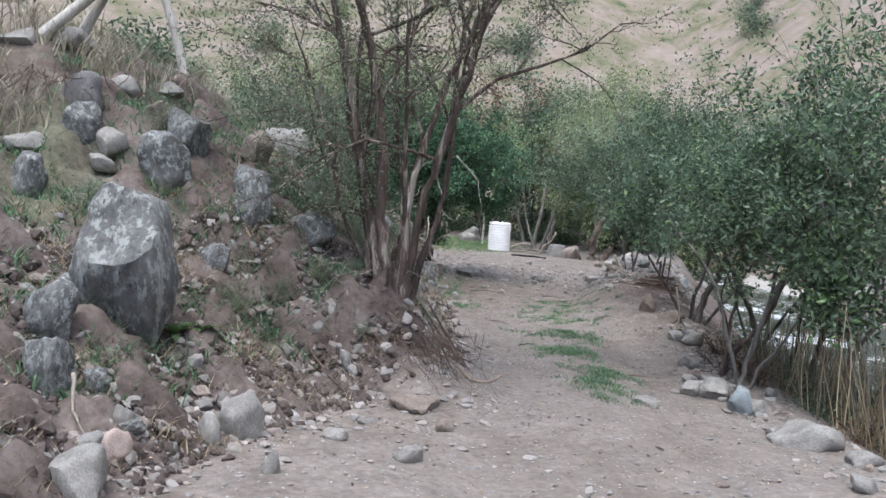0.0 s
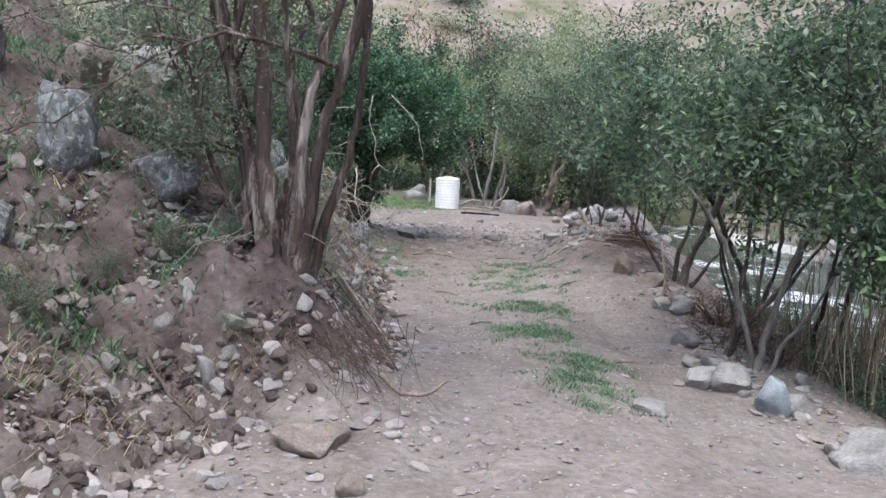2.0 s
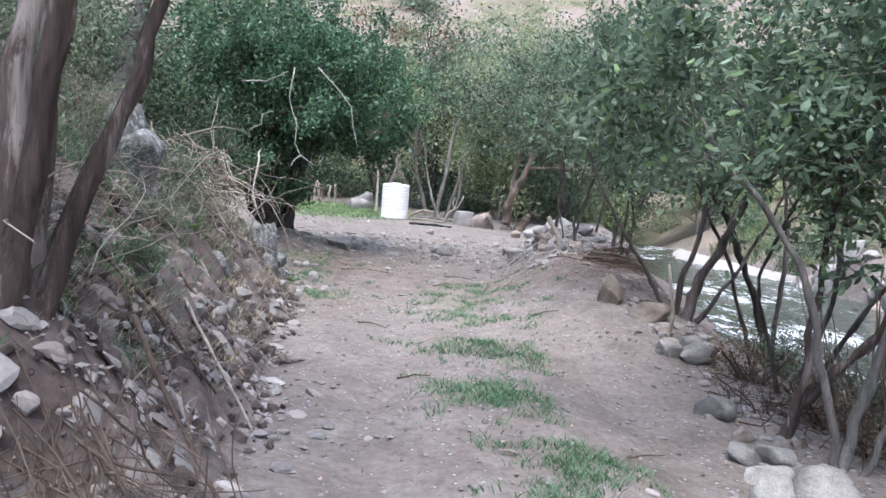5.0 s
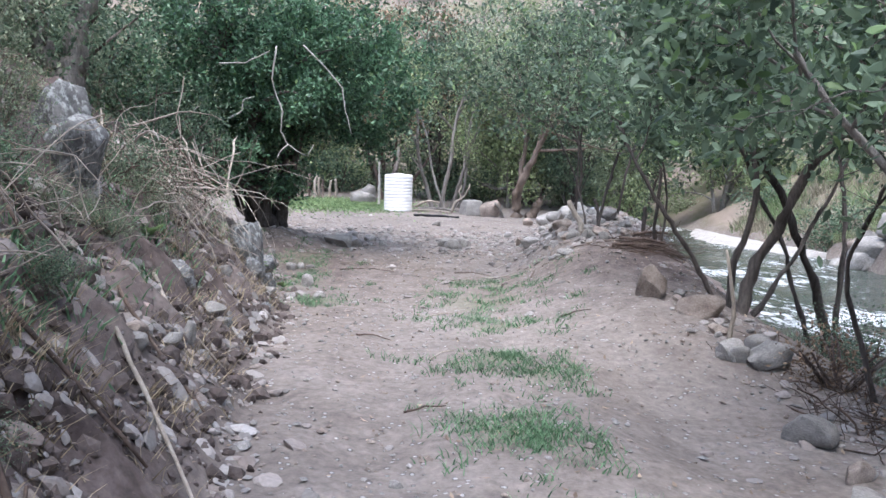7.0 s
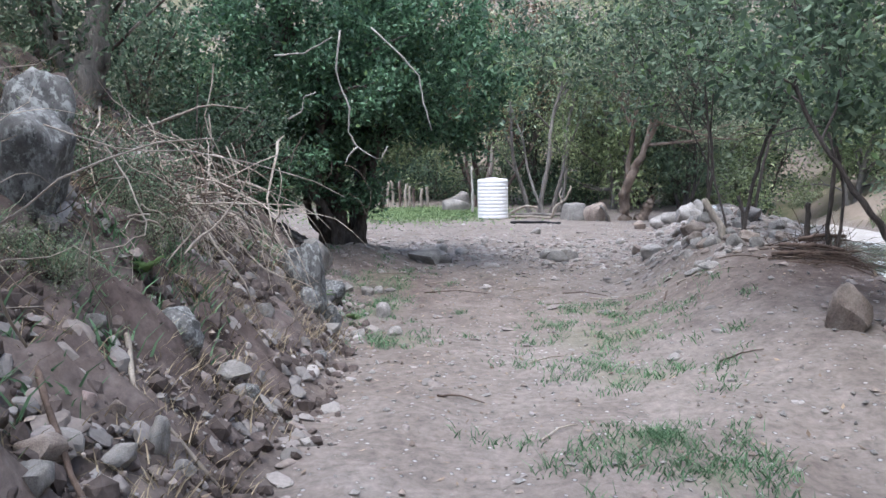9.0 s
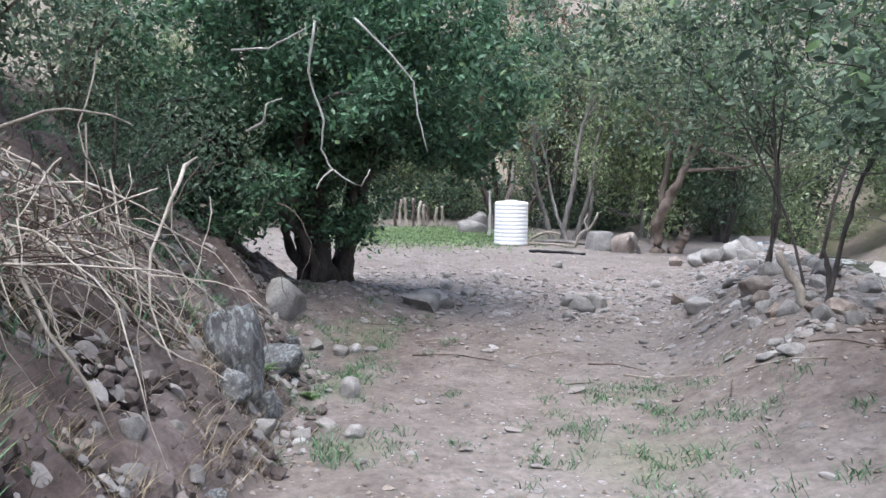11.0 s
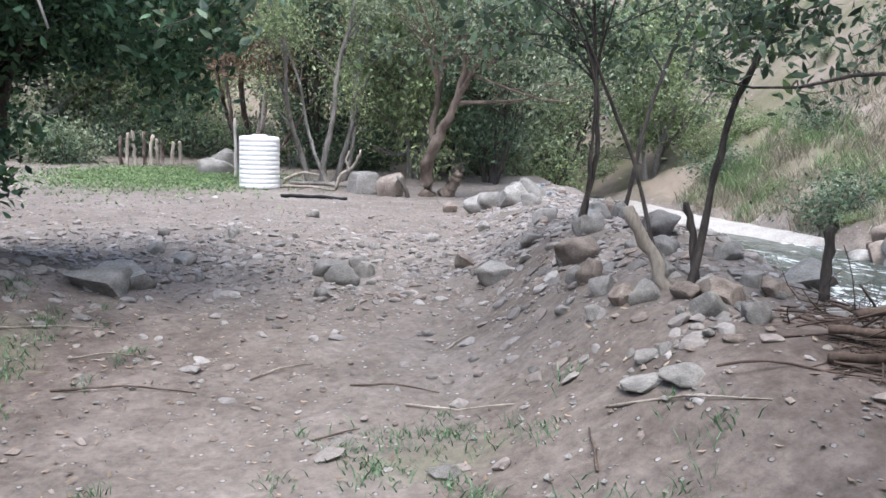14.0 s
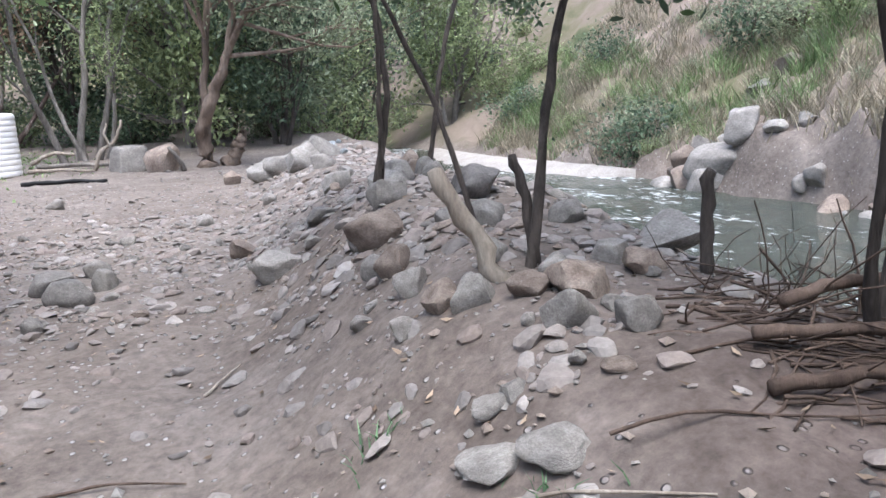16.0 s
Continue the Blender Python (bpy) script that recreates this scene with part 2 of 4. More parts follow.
def water_material():
    m, t, p = nodes_of("river_water")
    a = noise_node(t, 1.1, 7, .65, stretch=(1.6, .55, 1))
    b = noise_node(t, 5, 6, .7, stretch=(1.4, .6, 1))
    zone = noise_node(t, .16, 2, .5)
    foam = mix(t, .5, a, b)
    fm = t.nodes.new("ShaderNodeMath")
    t.links.new(foam, fm.inputs[0])
    sc = t.nodes.new("ShaderNodeMath")
    sc.operation = "MULTIPLY_ADD"
    sc.inputs[1].default_value, sc.inputs[2].default_value = .6, -.3
    t.links.new(zone, sc.inputs[0])
    t.links.new(sc.outputs[0], fm.inputs[1])
    k = ramp(t, fm.outputs[0], [(.56, (0, 0, 0)), (.65, (1, 1, 1))])
    deep = ramp(t, b, [(.3, (.028, .036, .026)), (.7, (.075, .088, .066))])
    t.links.new(mix(t, k, deep, (.75, .78, .79)), p.inputs["Base Color"])
    t.links.new(ramp(t, k, [(0, (.08, .08, .08)), (1, (.7, .7, .7))]), p.inputs["Roughness"])
    bump(t, p, foam, .9, .25)
    return m


M_WATER = water_material()


# ---- mesh helpers ----
def mesh_of(name, verts, quads, mat, smooth_shade=True):
    """A mesh from arrays of corners and of four-cornered faces."""
    me = bpy.data.meshes.new(name)
    verts, quads = np.asarray(verts, np.float32), np.asarray(quads, np.int32)
    k = quads.shape[1]
    me.vertices.add(len(verts))
    me.vertices.foreach_set("co", verts.ravel())
    me.loops.add(quads.size)
    me.loops.foreach_set("vertex_index", quads.ravel())
    me.polygons.add(len(quads))
    me.polygons.foreach_set("loop_start", np.arange(0, quads.size, k, dtype=np.int32))
    me.polygons.foreach_set("loop_total", np.full(len(quads), k, np.int32))
    me.polygons.foreach_set("use_smooth", np.full(len(quads), smooth_shade))
    me.update(calc_edges=True)
    me.materials.append(mat)
    return me


def part(name, me, parent, label=""):
    ob = new(name, me)
    ob.parent = parent
    return tagged(ob, label)


def thing(name, x, y, z, label, category, group="", kind="", rz=0.0):
    ob = new(name)
    ob.matrix_world = pose(x, y, z, 0, 0, rz)
    return tagged(ob, label, category, group, kind)


def tubes(lines, sides=6):
    """One set of tapered tubes along lines of (points, radii)."""
    vs, qs, n0 = [], [], 0
    ang = np.linspace(0, 2 * math.pi, sides, endpoint=False)
    ca, sa = np.cos(ang)[:, None], np.sin(ang)[:, None]
    for pts, rad in lines:
        pts = np.asarray(pts, float)
        n = len(pts)
        tan = np.gradient(pts, axis=0)
        tan /= np.linalg.norm(tan, axis=1)[:, None] + 1e-9
        ref = np.array([0, 0, 1.0]) if abs(tan[0, 2]) < .9 else np.array([1.0, 0, 0])
        u = np.cross(tan, ref)
        u /= np.linalg.norm(u, axis=1)[:, None] + 1e-9
        w = np.cross(tan, u)
        ring = pts[:, None, :] + np.asarray(rad)[:, None, None] * (u[:, None, :] * ca[None] + w[:, None, :] * sa[None])
        vs.append(ring.reshape(-1, 3))
        i, j = np.meshgrid(np.arange(n - 1), np.arange(sides), indexing="ij")
        a, b = n0 + i * sides + j, n0 + i * sides + (j + 1) % sides
        qs.append(np.stack([a, b, b + sides, a + sides], -1).reshape(-1, 4))
        n0 += n * sides
    return np.concatenate(vs), np.concatenate(qs)


def leaves(rng, centres, spread, count, size, droop=.0, slim=.42, fine=False):
    """count leaves of about that size (m), each a folded pointed blade, scattered round the centres."""
    c = centres[rng.integers(0, len(centres), count)] + rng.normal(0, 1, (count, 3)) * spread
    d = rng.normal(0, 1, (count, 3))
    d[:, 2] -= droop
    d /= np.linalg.norm(d, axis=1)[:, None]
    s = np.cross(d, rng.normal(0, 1, (count, 3)))
    s /= np.linalg.norm(s, axis=1)[:, None]
    nrm = np.cross(d, s)
    ln = size * rng.uniform(.6, 1.35, (count, 1))
    if not fine:
        v = np.stack([c, c + d * ln * .5 + s * ln * slim * .5 + nrm * ln * .08, c + d * ln, c + d * ln * .5 - s * ln * slim * .5 + nrm * ln * .08], 1)
        return v.reshape(-1, 3), np.arange(count * 4).reshape(-1, 4)
    a, b = s * ln * slim * .5, nrm * ln * .05
    v = np.stack([c, c + d * ln * .28 + a * .85 + b, c + d * ln * .62 + a * .9 + b, c + d * ln - b, c + d * ln * .62 - a * .9 + b, c + d * ln * .28 - a * .85 + b], 1)
    return v.reshape(-1, 3), np.arange(count * 6).reshape(-1, 6)


def limb(rng, start, way, length, r0, r1, bend=.25, lift=.0, n=7):
    """A wandering tapered line."""
    pts, d = [np.array(start, float)], np.array(way, float) / np.linalg.norm(way)
    for _ in range(n - 1):
        d = d + rng.normal(0, bend, 3) * .5 + np.array([0, 0, lift])
        d /= np.linalg.norm(d)
        pts.append(pts[-1] + d * length / (n - 1))
    return np.array(pts), np.linspace(r0, r1, n)


def branching(rng, stem, levels, kids, spread, shrink, lift=.04, bend=.3, low=.35, floor=-9):
    """Branches out of a stem, level by level. Gives the lines of each level."""
    out, now = [], [stem]
    for lv in range(levels):
        nxt = []
        for pts, rad in now:
            n = kids[lv]
            for q in range(n):
                f = rng.uniform(low if lv == 0 else .2, 1.0) if q else 1.0
                k = f * (len(pts) - 1)
                i = min(int(k), len(pts) - 2)
                p = pts[i] + (pts[i + 1] - pts[i]) * (k - i)
                d = pts[i + 1] - pts[i]
                d = d / np.linalg.norm(d) + rng.normal(0, spread, 3)
                ln = np.linalg.norm(pts[-1] - pts[0]) * shrink * rng.uniform(.6, 1.2)
                r = max(rad[i] * .62, .004)
                grown = limb(rng, p, d, ln, r, max(r * .35, .002), bend, lift, 5)
                if grown[0][:, 2].min() > floor:
                    nxt.append(grown)
        out.append(nxt)
        now = nxt
    return out


def gnarled(rng, stem, much, n=26):
    """The same stem with more points along it, small kinks and an uneven girth."""
    pts, rad = stem
    t, k = np.linspace(0, 1, n), np.linspace(0, 1, len(pts))
    line = np.stack([np.interp(t, k, pts[:, i]) for i in range(3)], -1)
    girth = np.interp(t, k, rad)
    line[1:-1] += rng.normal(0, 1, (n - 2, 3)) * girth[1:-1, None] * much * .8
    return line, girth * (1 + much * rng.uniform(-.5, .7, n))


def plant_tree(name, x, y, seed, label, stems, levels, kids, spread, shrink, bark, leafy, category="tree", group="", sink=.15,
               lift=.05, bend=.3, leaf_from=1, twigs=True, base=None, low=.35, sides=8, floor=-9, clumps=(), split=True, wander=.7, gnarl=.15):
    """stems: rows of (offset x, offset y, way, length, radius). leafy: rows of (material, count, size, spread, part name)."""
    rng = np.random.default_rng(seed)
    z = float(height(x, y)) if base is None else base
    root = thing(name, x, y, z, label, category, group)
    boughs, fine = [], []
    for ox, oy, way, length, rad in stems:
        st = limb(rng, (ox, oy, -sink), way, length, rad, rad * .45, bend * wander, lift, 10)
        st[1][0] *= 1.35
        st = gnarled(rng, st, gnarl)
        v, q = tubes([st], sides)
        v = v + rng.normal(0, rad * gnarl * .35, v.shape)
        part("trunk", mesh_of("trunk", v, q, bark), root)
        lv = branching(rng, st, levels, kids, spread, shrink, lift, bend, low, floor)
        boughs += lv[0]
        for more in lv[1:]:
            fine += more
    for b in boughs if split else ():
        v, q = tubes([b], 6)
        part("branch", mesh_of("branch", v, q, bark), root)
    rest = ([] if split else boughs) + (fine if twigs else [])
    if rest:
        v, q = tubes(rest, 3)
        tagged(part("twig_tangle", mesh_of("twig_tangle", v, q, bark), root), kind="stuff")
    pool = fine if leaf_from > 0 and fine else boughs
    tips = np.concatenate([p[1:] for p, _ in pool])
    for cx, cy, cz, rx, ry, rz, n in clumps:
        u = rng.normal(0, 1, (n, 3))
        u *= (rng.uniform(.5, 1.0, n) / np.linalg.norm(u, axis=1))[:, None]
        tips = np.concatenate([tips, np.repeat(u * np.array([rx, ry, rz]) + np.array([cx, cy, cz]), 12, 0)])
    tips = tips[tips[:, 2] > floor]
    for mat, count, size, sp, pname in leafy:
        v, q = leaves(rng, tips, sp, count, size, fine=split)
        part(pname, mesh_of(pname, v, q, mat, False), root)
    return root


# ---- ground: one sheet to the horizon ----
def graded(lo, a, b, hi, step, grow=1.12):
    mid = list(np.arange(a, b + step / 2, step))
    s, v, up = step, mid[-1], []
    while v < hi:
        s *= grow
        v += s
        up.append(v)
    s, v, down = step, mid[0], []
    while v > lo:
        s *= grow
        v -= s
        down.append(v)
    return np.array(down[::-1] + mid + up)


GRASS_PATCHES = [(2.15, 9.6, .45, .7), (2.3, 10.6, .4, .45), (1.95, 12.0, .5, .55), (2.2, 12.0, .35, .3), (2.2, 13.9, .6, .5), (2.5, 13.4, .4, .4),
                 (2.6, 17.0, 1.1, 1.2), (2.5, 15.4, .7, .5), (2.9, 18.6, 1.0, .45), (.15, 20.6, .9, 1.7), (.2, 18.8, .7, .9), (-.4, 39, 2.6, 4.5),
                 (1.5, 36.5, 1.4, 2.5), (.6, 17.0, .5, .5)]


def turf_at(x, y):
    g = np.zeros_like(x)
    for px, py, rx, ry in GRASS_PATCHES:
        g = np.maximum(g, (1.0 if py > 30 else .5) * np.exp(-(((x - px) / rx) ** 2 + ((y - py) / ry) ** 2) * 1.1))
    return g


def build_ground():
    xs, ys = graded(-420, -7, 17, 420, .1, 1.07), graded(-200, -1, 29, 600, .1, 1.05)
    X, Y = np.meshgrid(xs, ys)
    Z = height(X, Y)
    rough = smooth(0, .6, toe_x(Y) - X) * smooth(9, 5, toe_x(Y) - X)
    fine = np.array([noise.noise((float(a), float(b), 0.0)) for a, b in zip(X.ravel() * 2.3, Y.ravel() * 2.3)]).reshape(X.shape)
    finer = np.array([noise.noise((float(a), float(b), 3.0)) for a, b in zip(X.ravel() * 7, Y.ravel() * 7)]).reshape(X.shape)
    near = (np.abs(X) < 14) & (Y < 45)
    cliff = smooth(0, 1, X - river_x(Y) - HALF_RIVER) * (X < 22)
    Z = Z + near * (rough * (.2 * fine + .11 * finer) + .02 * finer + .012 * fine) + cliff * (Y < 45) * (.28 * fine + .10 * finer)
    n, m = X.shape
    i, j = np.meshgrid(np.arange(n - 1), np.arange(m - 1), indexing="ij")
    a = i * m + j
    me = mesh_of("ground", np.stack([X, Y, Z], -1).reshape(-1, 3), np.stack([a, a + 1, a + m + 1, a + m], -1).reshape(-1, 4), M_EARTH)
    d, far = toe_x(Y) - X, X - river_x(Y) - HALF_RIVER
    g = np.maximum(turf_at(X, Y), .55 * smooth(2.2, 3.2, d) * smooth(8, 4, d) * (.5 + .5 * np.sin(X * 1.7 + Y * 1.1)))
    bank = smooth(-.25, .25, d) * (1 - .55 * smooth(.0, 1.2, -wave(X, Y, 1.1, 5)))
    lower = smooth(0.1, .8, X - edge_x(Y)) * .8 * (far < -.4)
    # shade and brown litter under the dark tree, painted with the bank's colour
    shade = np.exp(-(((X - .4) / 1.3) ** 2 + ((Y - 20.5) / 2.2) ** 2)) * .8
    # dark brown soil by the branch heap, with the trees' shade painted in
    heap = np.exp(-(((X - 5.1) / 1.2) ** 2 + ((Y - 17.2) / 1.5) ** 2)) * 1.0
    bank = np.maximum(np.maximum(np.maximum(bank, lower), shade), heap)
    hill = np.maximum(np.maximum(smooth(5, 8, d), smooth(.8, 1.7, far)), smooth(44, 52, Y))
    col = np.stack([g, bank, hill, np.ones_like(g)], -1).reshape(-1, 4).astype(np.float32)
    me.color_attributes.new("cover_and_shade", "FLOAT_COLOR", "POINT").data.foreach_set("color", col.ravel())
    ob = new("ground", me)
    return tagged(ob, "stony brown dirt track between an eroded bank and a river", "ground", kind="structure")


build_ground()


def build_river():
    ys = graded(-60, -5, 44, 47, .5, 1.1)
    s = np.linspace(-1, 1, 16)
    Y, S = np.meshgrid(ys, s, indexing="ij")
    X = river_x(Y) + S * (HALF_RIVER + 1.6)
    Z = WATER_Z + .035 * wave(X, Y, 2.4, 3) + .02 * wave(X, Y, 6, 1) + np.maximum(0, Y - 26) * .002
    n, m = X.shape
    i, j = np.meshgrid(np.arange(n - 1), np.arange(m - 1), indexing="ij")
    a = i * m + j
    me = mesh_of("water", np.stack([X, Y, Z], -1).reshape(-1, 3), np.stack([a, a + 1, a + m + 1, a + m], -1).reshape(-1, 4), M_WATER)
    tagged(new("water", me), "shallow fast green river broken by white water", "river", kind="structure")


build_river()


# ---- rocks ----
def rock_mesh(seed, mat, level=3, rough=.2, flat=1.0, edge=26, worn=0.0):
    """A boulder about one metre across: a sphere cut by random planes, then roughened."""
    rng = random.Random(seed)
    bm = bmesh.new()
    bmesh.ops.create_icosphere(bm, subdivisions=level, radius=.5)
    cuts = [(Vector((rng.gauss(0, 1), rng.gauss(0, 1), rng.gauss(0, .9))).normalized(), rng.uniform(.21, .4) + worn) for _ in range(13)]
    off = Vector((seed * 3.1, seed * 1.7, 0))
    for v in bm.verts:
        for nrm, k in cuts:
            s = v.co.dot(nrm)
            if s > k:
                v.co -= nrm * (s - k) * .95
        v.co *= 1 + rough * (noise.noise(v.co * 2.2 + off) * .7 + noise.noise(v.co * 5.5 + off) * .34 + noise.noise(v.co * 13 + off) * .13)
        v.co.z *= flat
    lo, hi = [Vector([f(v.co[i] for v in bm.verts) for i in range(3)]) for f in (min, max)]
    for v in bm.verts:
        v.co = Vector([(v.co[i] - (lo[i] + hi[i]) / 2) / (hi[i] - lo[i]) for i in range(3)])
    for f in bm.faces:
        f.smooth = True
    me = bpy.data.meshes.new("rock")
    bm.to_mesh(me)
    bm.free()
    me.set_sharp_from_angle(angle=radians(edge))
    me.materials.append(mat)
    return me


ROCKS = {k: [rock_mesh(11 * n + ord(k), M_ROCK[k], 4 if k == "L" else 3, .34 if k == "L" else .24, 1.0, 48, .03 if k in "WTBPG" else .055) for n in range(5)] for k in M_ROCK}
rock_rng = random.Random(5)


def ground_z(x, y):
    return float(height(x, y))


def set_rock(x, y, w, h, kind, where, name="rock"):
    tilt = rock_rng.uniform(-14, 14), rock_rng.uniform(-14, 14), rock_rng.uniform(0, 360)
    ob = new(name, rock_rng.choice(ROCKS[kind]))
    deep = w * rock_rng.uniform(.75, 1.0)
    up = max(h * 1.5, w * .45)
    # the place given is where the stone's front meets the ground
    back = deep * .3
    ob.matrix_world = pose(x, y + back, ground_z(x, y + back * .6) + up * .5 - (up - h) - h * .06 + h * .06, *tilt) @ Matrix.Diagonal((w, deep, up, 1))
    size = "large boulder" if w > .7 else "stone" if w > .3 else "small stone"
    return tagged(ob, f"{M_ROCK_NAMES[kind]} {size} {where}", "boulder" if w > .7 else "rock", where.split(" the ")[-1] + " rocks")


BANK_LOW = [
    (-2.92, 6.50, 1.28, 1.25, "L"), (-2.78, 5.17, 0.33, 0.39, "L"), (-3.04, 5.61, 0.39, 0.49, "L"), (-1.62, 6.15, 0.37, 0.37, "G"),
    (-2.17, 4.88, 0.24, 0.17, "P"), (-2.16, 4.29, 0.34, 0.26, "G"), (-0.19, 5.87, 0.25, 0.11, "W"), (-0.86, 6.39, 0.25, 0.09, "G"),
    (-1.80, 5.89, 0.21, 0.24, "G"), (-1.17, 5.24, 0.16, 0.18, "G"), (-2.30, 4.78, 0.18, 0.14, "G"), (-2.54, 5.38, 0.21, 0.16, "L"),
    (-2.25, 5.23, 0.16, 0.15, "G"), (-1.02, 8.35, 0.14, 0.21, "G"), (-1.39, 8.47, 0.17, 0.15, "G"), (0.11, 7.01, 0.20, 0.12, "T"),
    (-0.19, 7.72, 0.58, 0.16, "T"), (-2.21, 6.65, 0.14, 0.11, "G"),
]
BANK_HIGH = [
    (-4.58, 8.03, 0.45, 0.43, "L"), (-4.42, 8.84, 0.49, 0.39, "L"), (-3.37, 9.39, 0.60, 0.56, "L"), (-3.44, 8.84, 0.71, 0.54, "L"),
    (-2.42, 9.16, 0.56, 0.64, "L"), (-2.68, 10.17, 0.49, 0.43, "T"), (-2.62, 11.97, 0.74, 0.46, "G"), (-1.69, 9.45, 0.61, 0.35, "L"),
    (-2.55, 8.20, 0.34, 0.25, "L"), (-4.88, 8.49, 0.46, 0.21, "G"), (-4.56, 9.18, 0.57, 0.42, "D"), (-4.46, 10.13, 0.39, 0.24, "G"),
    (-4.08, 8.84, 0.38, 0.28, "G"), (-3.92, 9.89, 0.37, 0.18, "T"), (-4.11, 10.70, 0.45, 0.19, "G"), (-4.04, 8.64, 0.33, 0.14, "W"),
    (-5.44, 10.58, 0.72, 0.27, "G"), (-5.90, 10.02, 0.53, 0.27, "G"),
]
KERB_NEAR = [
    (4.16, 7.96, 0.78, 0.29, "G"), (3.94, 9.44, 0.33, 0.34, "B"), (3.84, 10.16, 0.54, 0.26, "W"), (3.55, 10.26, 0.34, 0.18, "W"),
    (4.17, 12.18, 0.44, 0.18, "W"), (4.73, 13.94, 0.35, 0.19, "W"), (4.38, 13.82, 0.26, 0.18, "W"), (4.18, 9.48, 0.35, 0.18, "W"),
    (3.88, 8.38, 0.17, 0.10, "W"), (2.62, 9.00, 0.33, 0.09, "W"), (4.24, 7.16, 0.38, 0.14, "G"), (3.51, 5.79, 0.27, 0.13, "W"),
]
KERB_MID = [
    (3.84, 11.11, 0.28, 0.10, "W"), (4.06, 11.03, 0.38, 0.14, "W"), (3.75, 10.64, 0.35, 0.10, "W"), (4.30, 10.82, 0.18, 0.10, "W"),
    (4.09, 10.91, 0.13, 0.08, "W"), (4.39, 13.82, 0.31, 0.13, "W"), (4.65, 13.67, 0.42, 0.22, "W"), (4.65, 15.02, 0.52, 0.22, "T"),
    (0.74, 10.92, 0.14, 0.03, "W"), (1.24, 11.31, 0.08, 0.04, "W"), (1.96, 10.64, 0.15, 0.03, "T"),
]
BANK_TOE = [
    (-0.46, 13.95, 0.30, 0.21, "L"), (-0.38, 12.88, 0.11, 0.06, "T"), (-0.28, 12.74, 0.08, 0.07, "T"), (-0.12, 12.75, 0.11, 0.16, "G"),
    (-0.34, 12.22, 0.15, 0.10, "T"), (-0.26, 12.02, 0.15, 0.10, "W"), (-0.16, 12.46, 0.14, 0.07, "W"), (-0.24, 14.23, 0.24, 0.09, "W"),
    (4.32, 15.60, 0.38, 0.35, "T"), (-0.61, 13.27, 0.12, 0.07, "G"), (-0.36, 12.66, 0.08, 0.05, "P"),
]
BANK_OUTCROP = [
    (-1.68, 14.69, 0.52, 0.56, "L"), (-1.27, 13.78, 0.54, 0.51, "L"),
]
HEAP_LEFT = [
    (-0.94, 20.93, 0.63, 0.45, "G"), (-0.32, 17.23, 0.41, 0.60, "L"), (-0.31, 18.44, 0.41, 0.24, "L"), (-0.27, 16.96, 0.29, 0.20, "L"),
    (-0.10, 17.28, 0.23, 0.21, "L"), (0.34, 18.38, 0.20, 0.16, "W"), (-0.06, 17.06, 0.22, 0.09, "W"), (-0.01, 19.89, 0.18, 0.13, "W"),
    (-0.43, 20.87, 0.17, 0.10, "W"), (0.84, 22.53, 0.57, 0.20, "G"), (-0.58, 19.94, 0.23, 0.14, "L"), (0.13, 20.07, 0.17, 0.09, "G"),
    (-0.26, 15.96, 0.15, 0.09, "G"), (-0.35, 15.59, 0.14, 0.11, "G"), (0.20, 17.07, 0.15, 0.09, "W"), (0.57, 17.20, 0.17, 0.10, "G"),
    (-0.31, 19.99, 0.17, 0.12, "G"),
]
HEAP_RIGHT_NEAR = [
    (4.47, 18.52, 0.21, 0.14, "G"), (4.72, 18.74, 0.28, 0.16, "T"), (4.02, 18.42, 0.14, 0.06, "W"), (3.87, 18.16, 0.25, 0.06, "G"),
    (4.00, 17.99, 0.23, 0.06, "G"), (4.64, 18.35, 0.21, 0.12, "G"), (5.17, 18.86, 0.21, 0.13, "T"), (5.17, 19.09, 0.21, 0.12, "G"),
    (5.74, 19.23, 0.41, 0.17, "G"), (4.56, 18.89, 0.21, 0.10, "T"), (4.38, 18.70, 0.08, 0.04, "W"), (4.31, 18.32, 0.08, 0.04, "W"),
]
HEAP_RIGHT_MID = [
    (4.66, 20.58, 0.41, 0.21, "T"), (4.60, 20.75, 0.20, 0.10, "W"), (4.32, 19.28, 0.23, 0.14, "T"), (4.39, 19.09, 0.21, 0.14, "G"),
    (4.40, 19.70, 0.18, 0.12, "W"), (4.17, 19.34, 0.16, 0.08, "W"), (4.82, 19.08, 0.15, 0.10, "G"), (5.09, 20.05, 0.23, 0.14, "G"),
    (4.92, 20.23, 0.17, 0.08, "G"), (5.50, 19.81, 0.22, 0.13, "G"), (5.52, 20.82, 0.44, 0.22, "D"), (5.06, 21.33, 0.28, 0.18, "G"),
    (4.15, 19.82, 0.12, 0.06, "W"), (4.71, 19.42, 0.19, 0.10, "G"),
]
TRACK_FAR = [
    (3.28, 23.16, 0.24, 0.17, "W"), (2.97, 22.82, 0.39, 0.20, "G"), (4.41, 21.92, 0.46, 0.16, "W"), (4.57, 23.46, 0.38, 0.15, "T"),
    (2.70, 22.22, 0.19, 0.11, "W"), (3.74, 25.15, 0.18, 0.10, "W"), (6.70, 27.74, 0.72, 0.37, "G"), (6.54, 29.01, 0.61, 0.31, "G"),
    (6.03, 29.62, 0.41, 0.23, "T"), (5.66, 23.80, 0.37, 0.25, "G"),
]
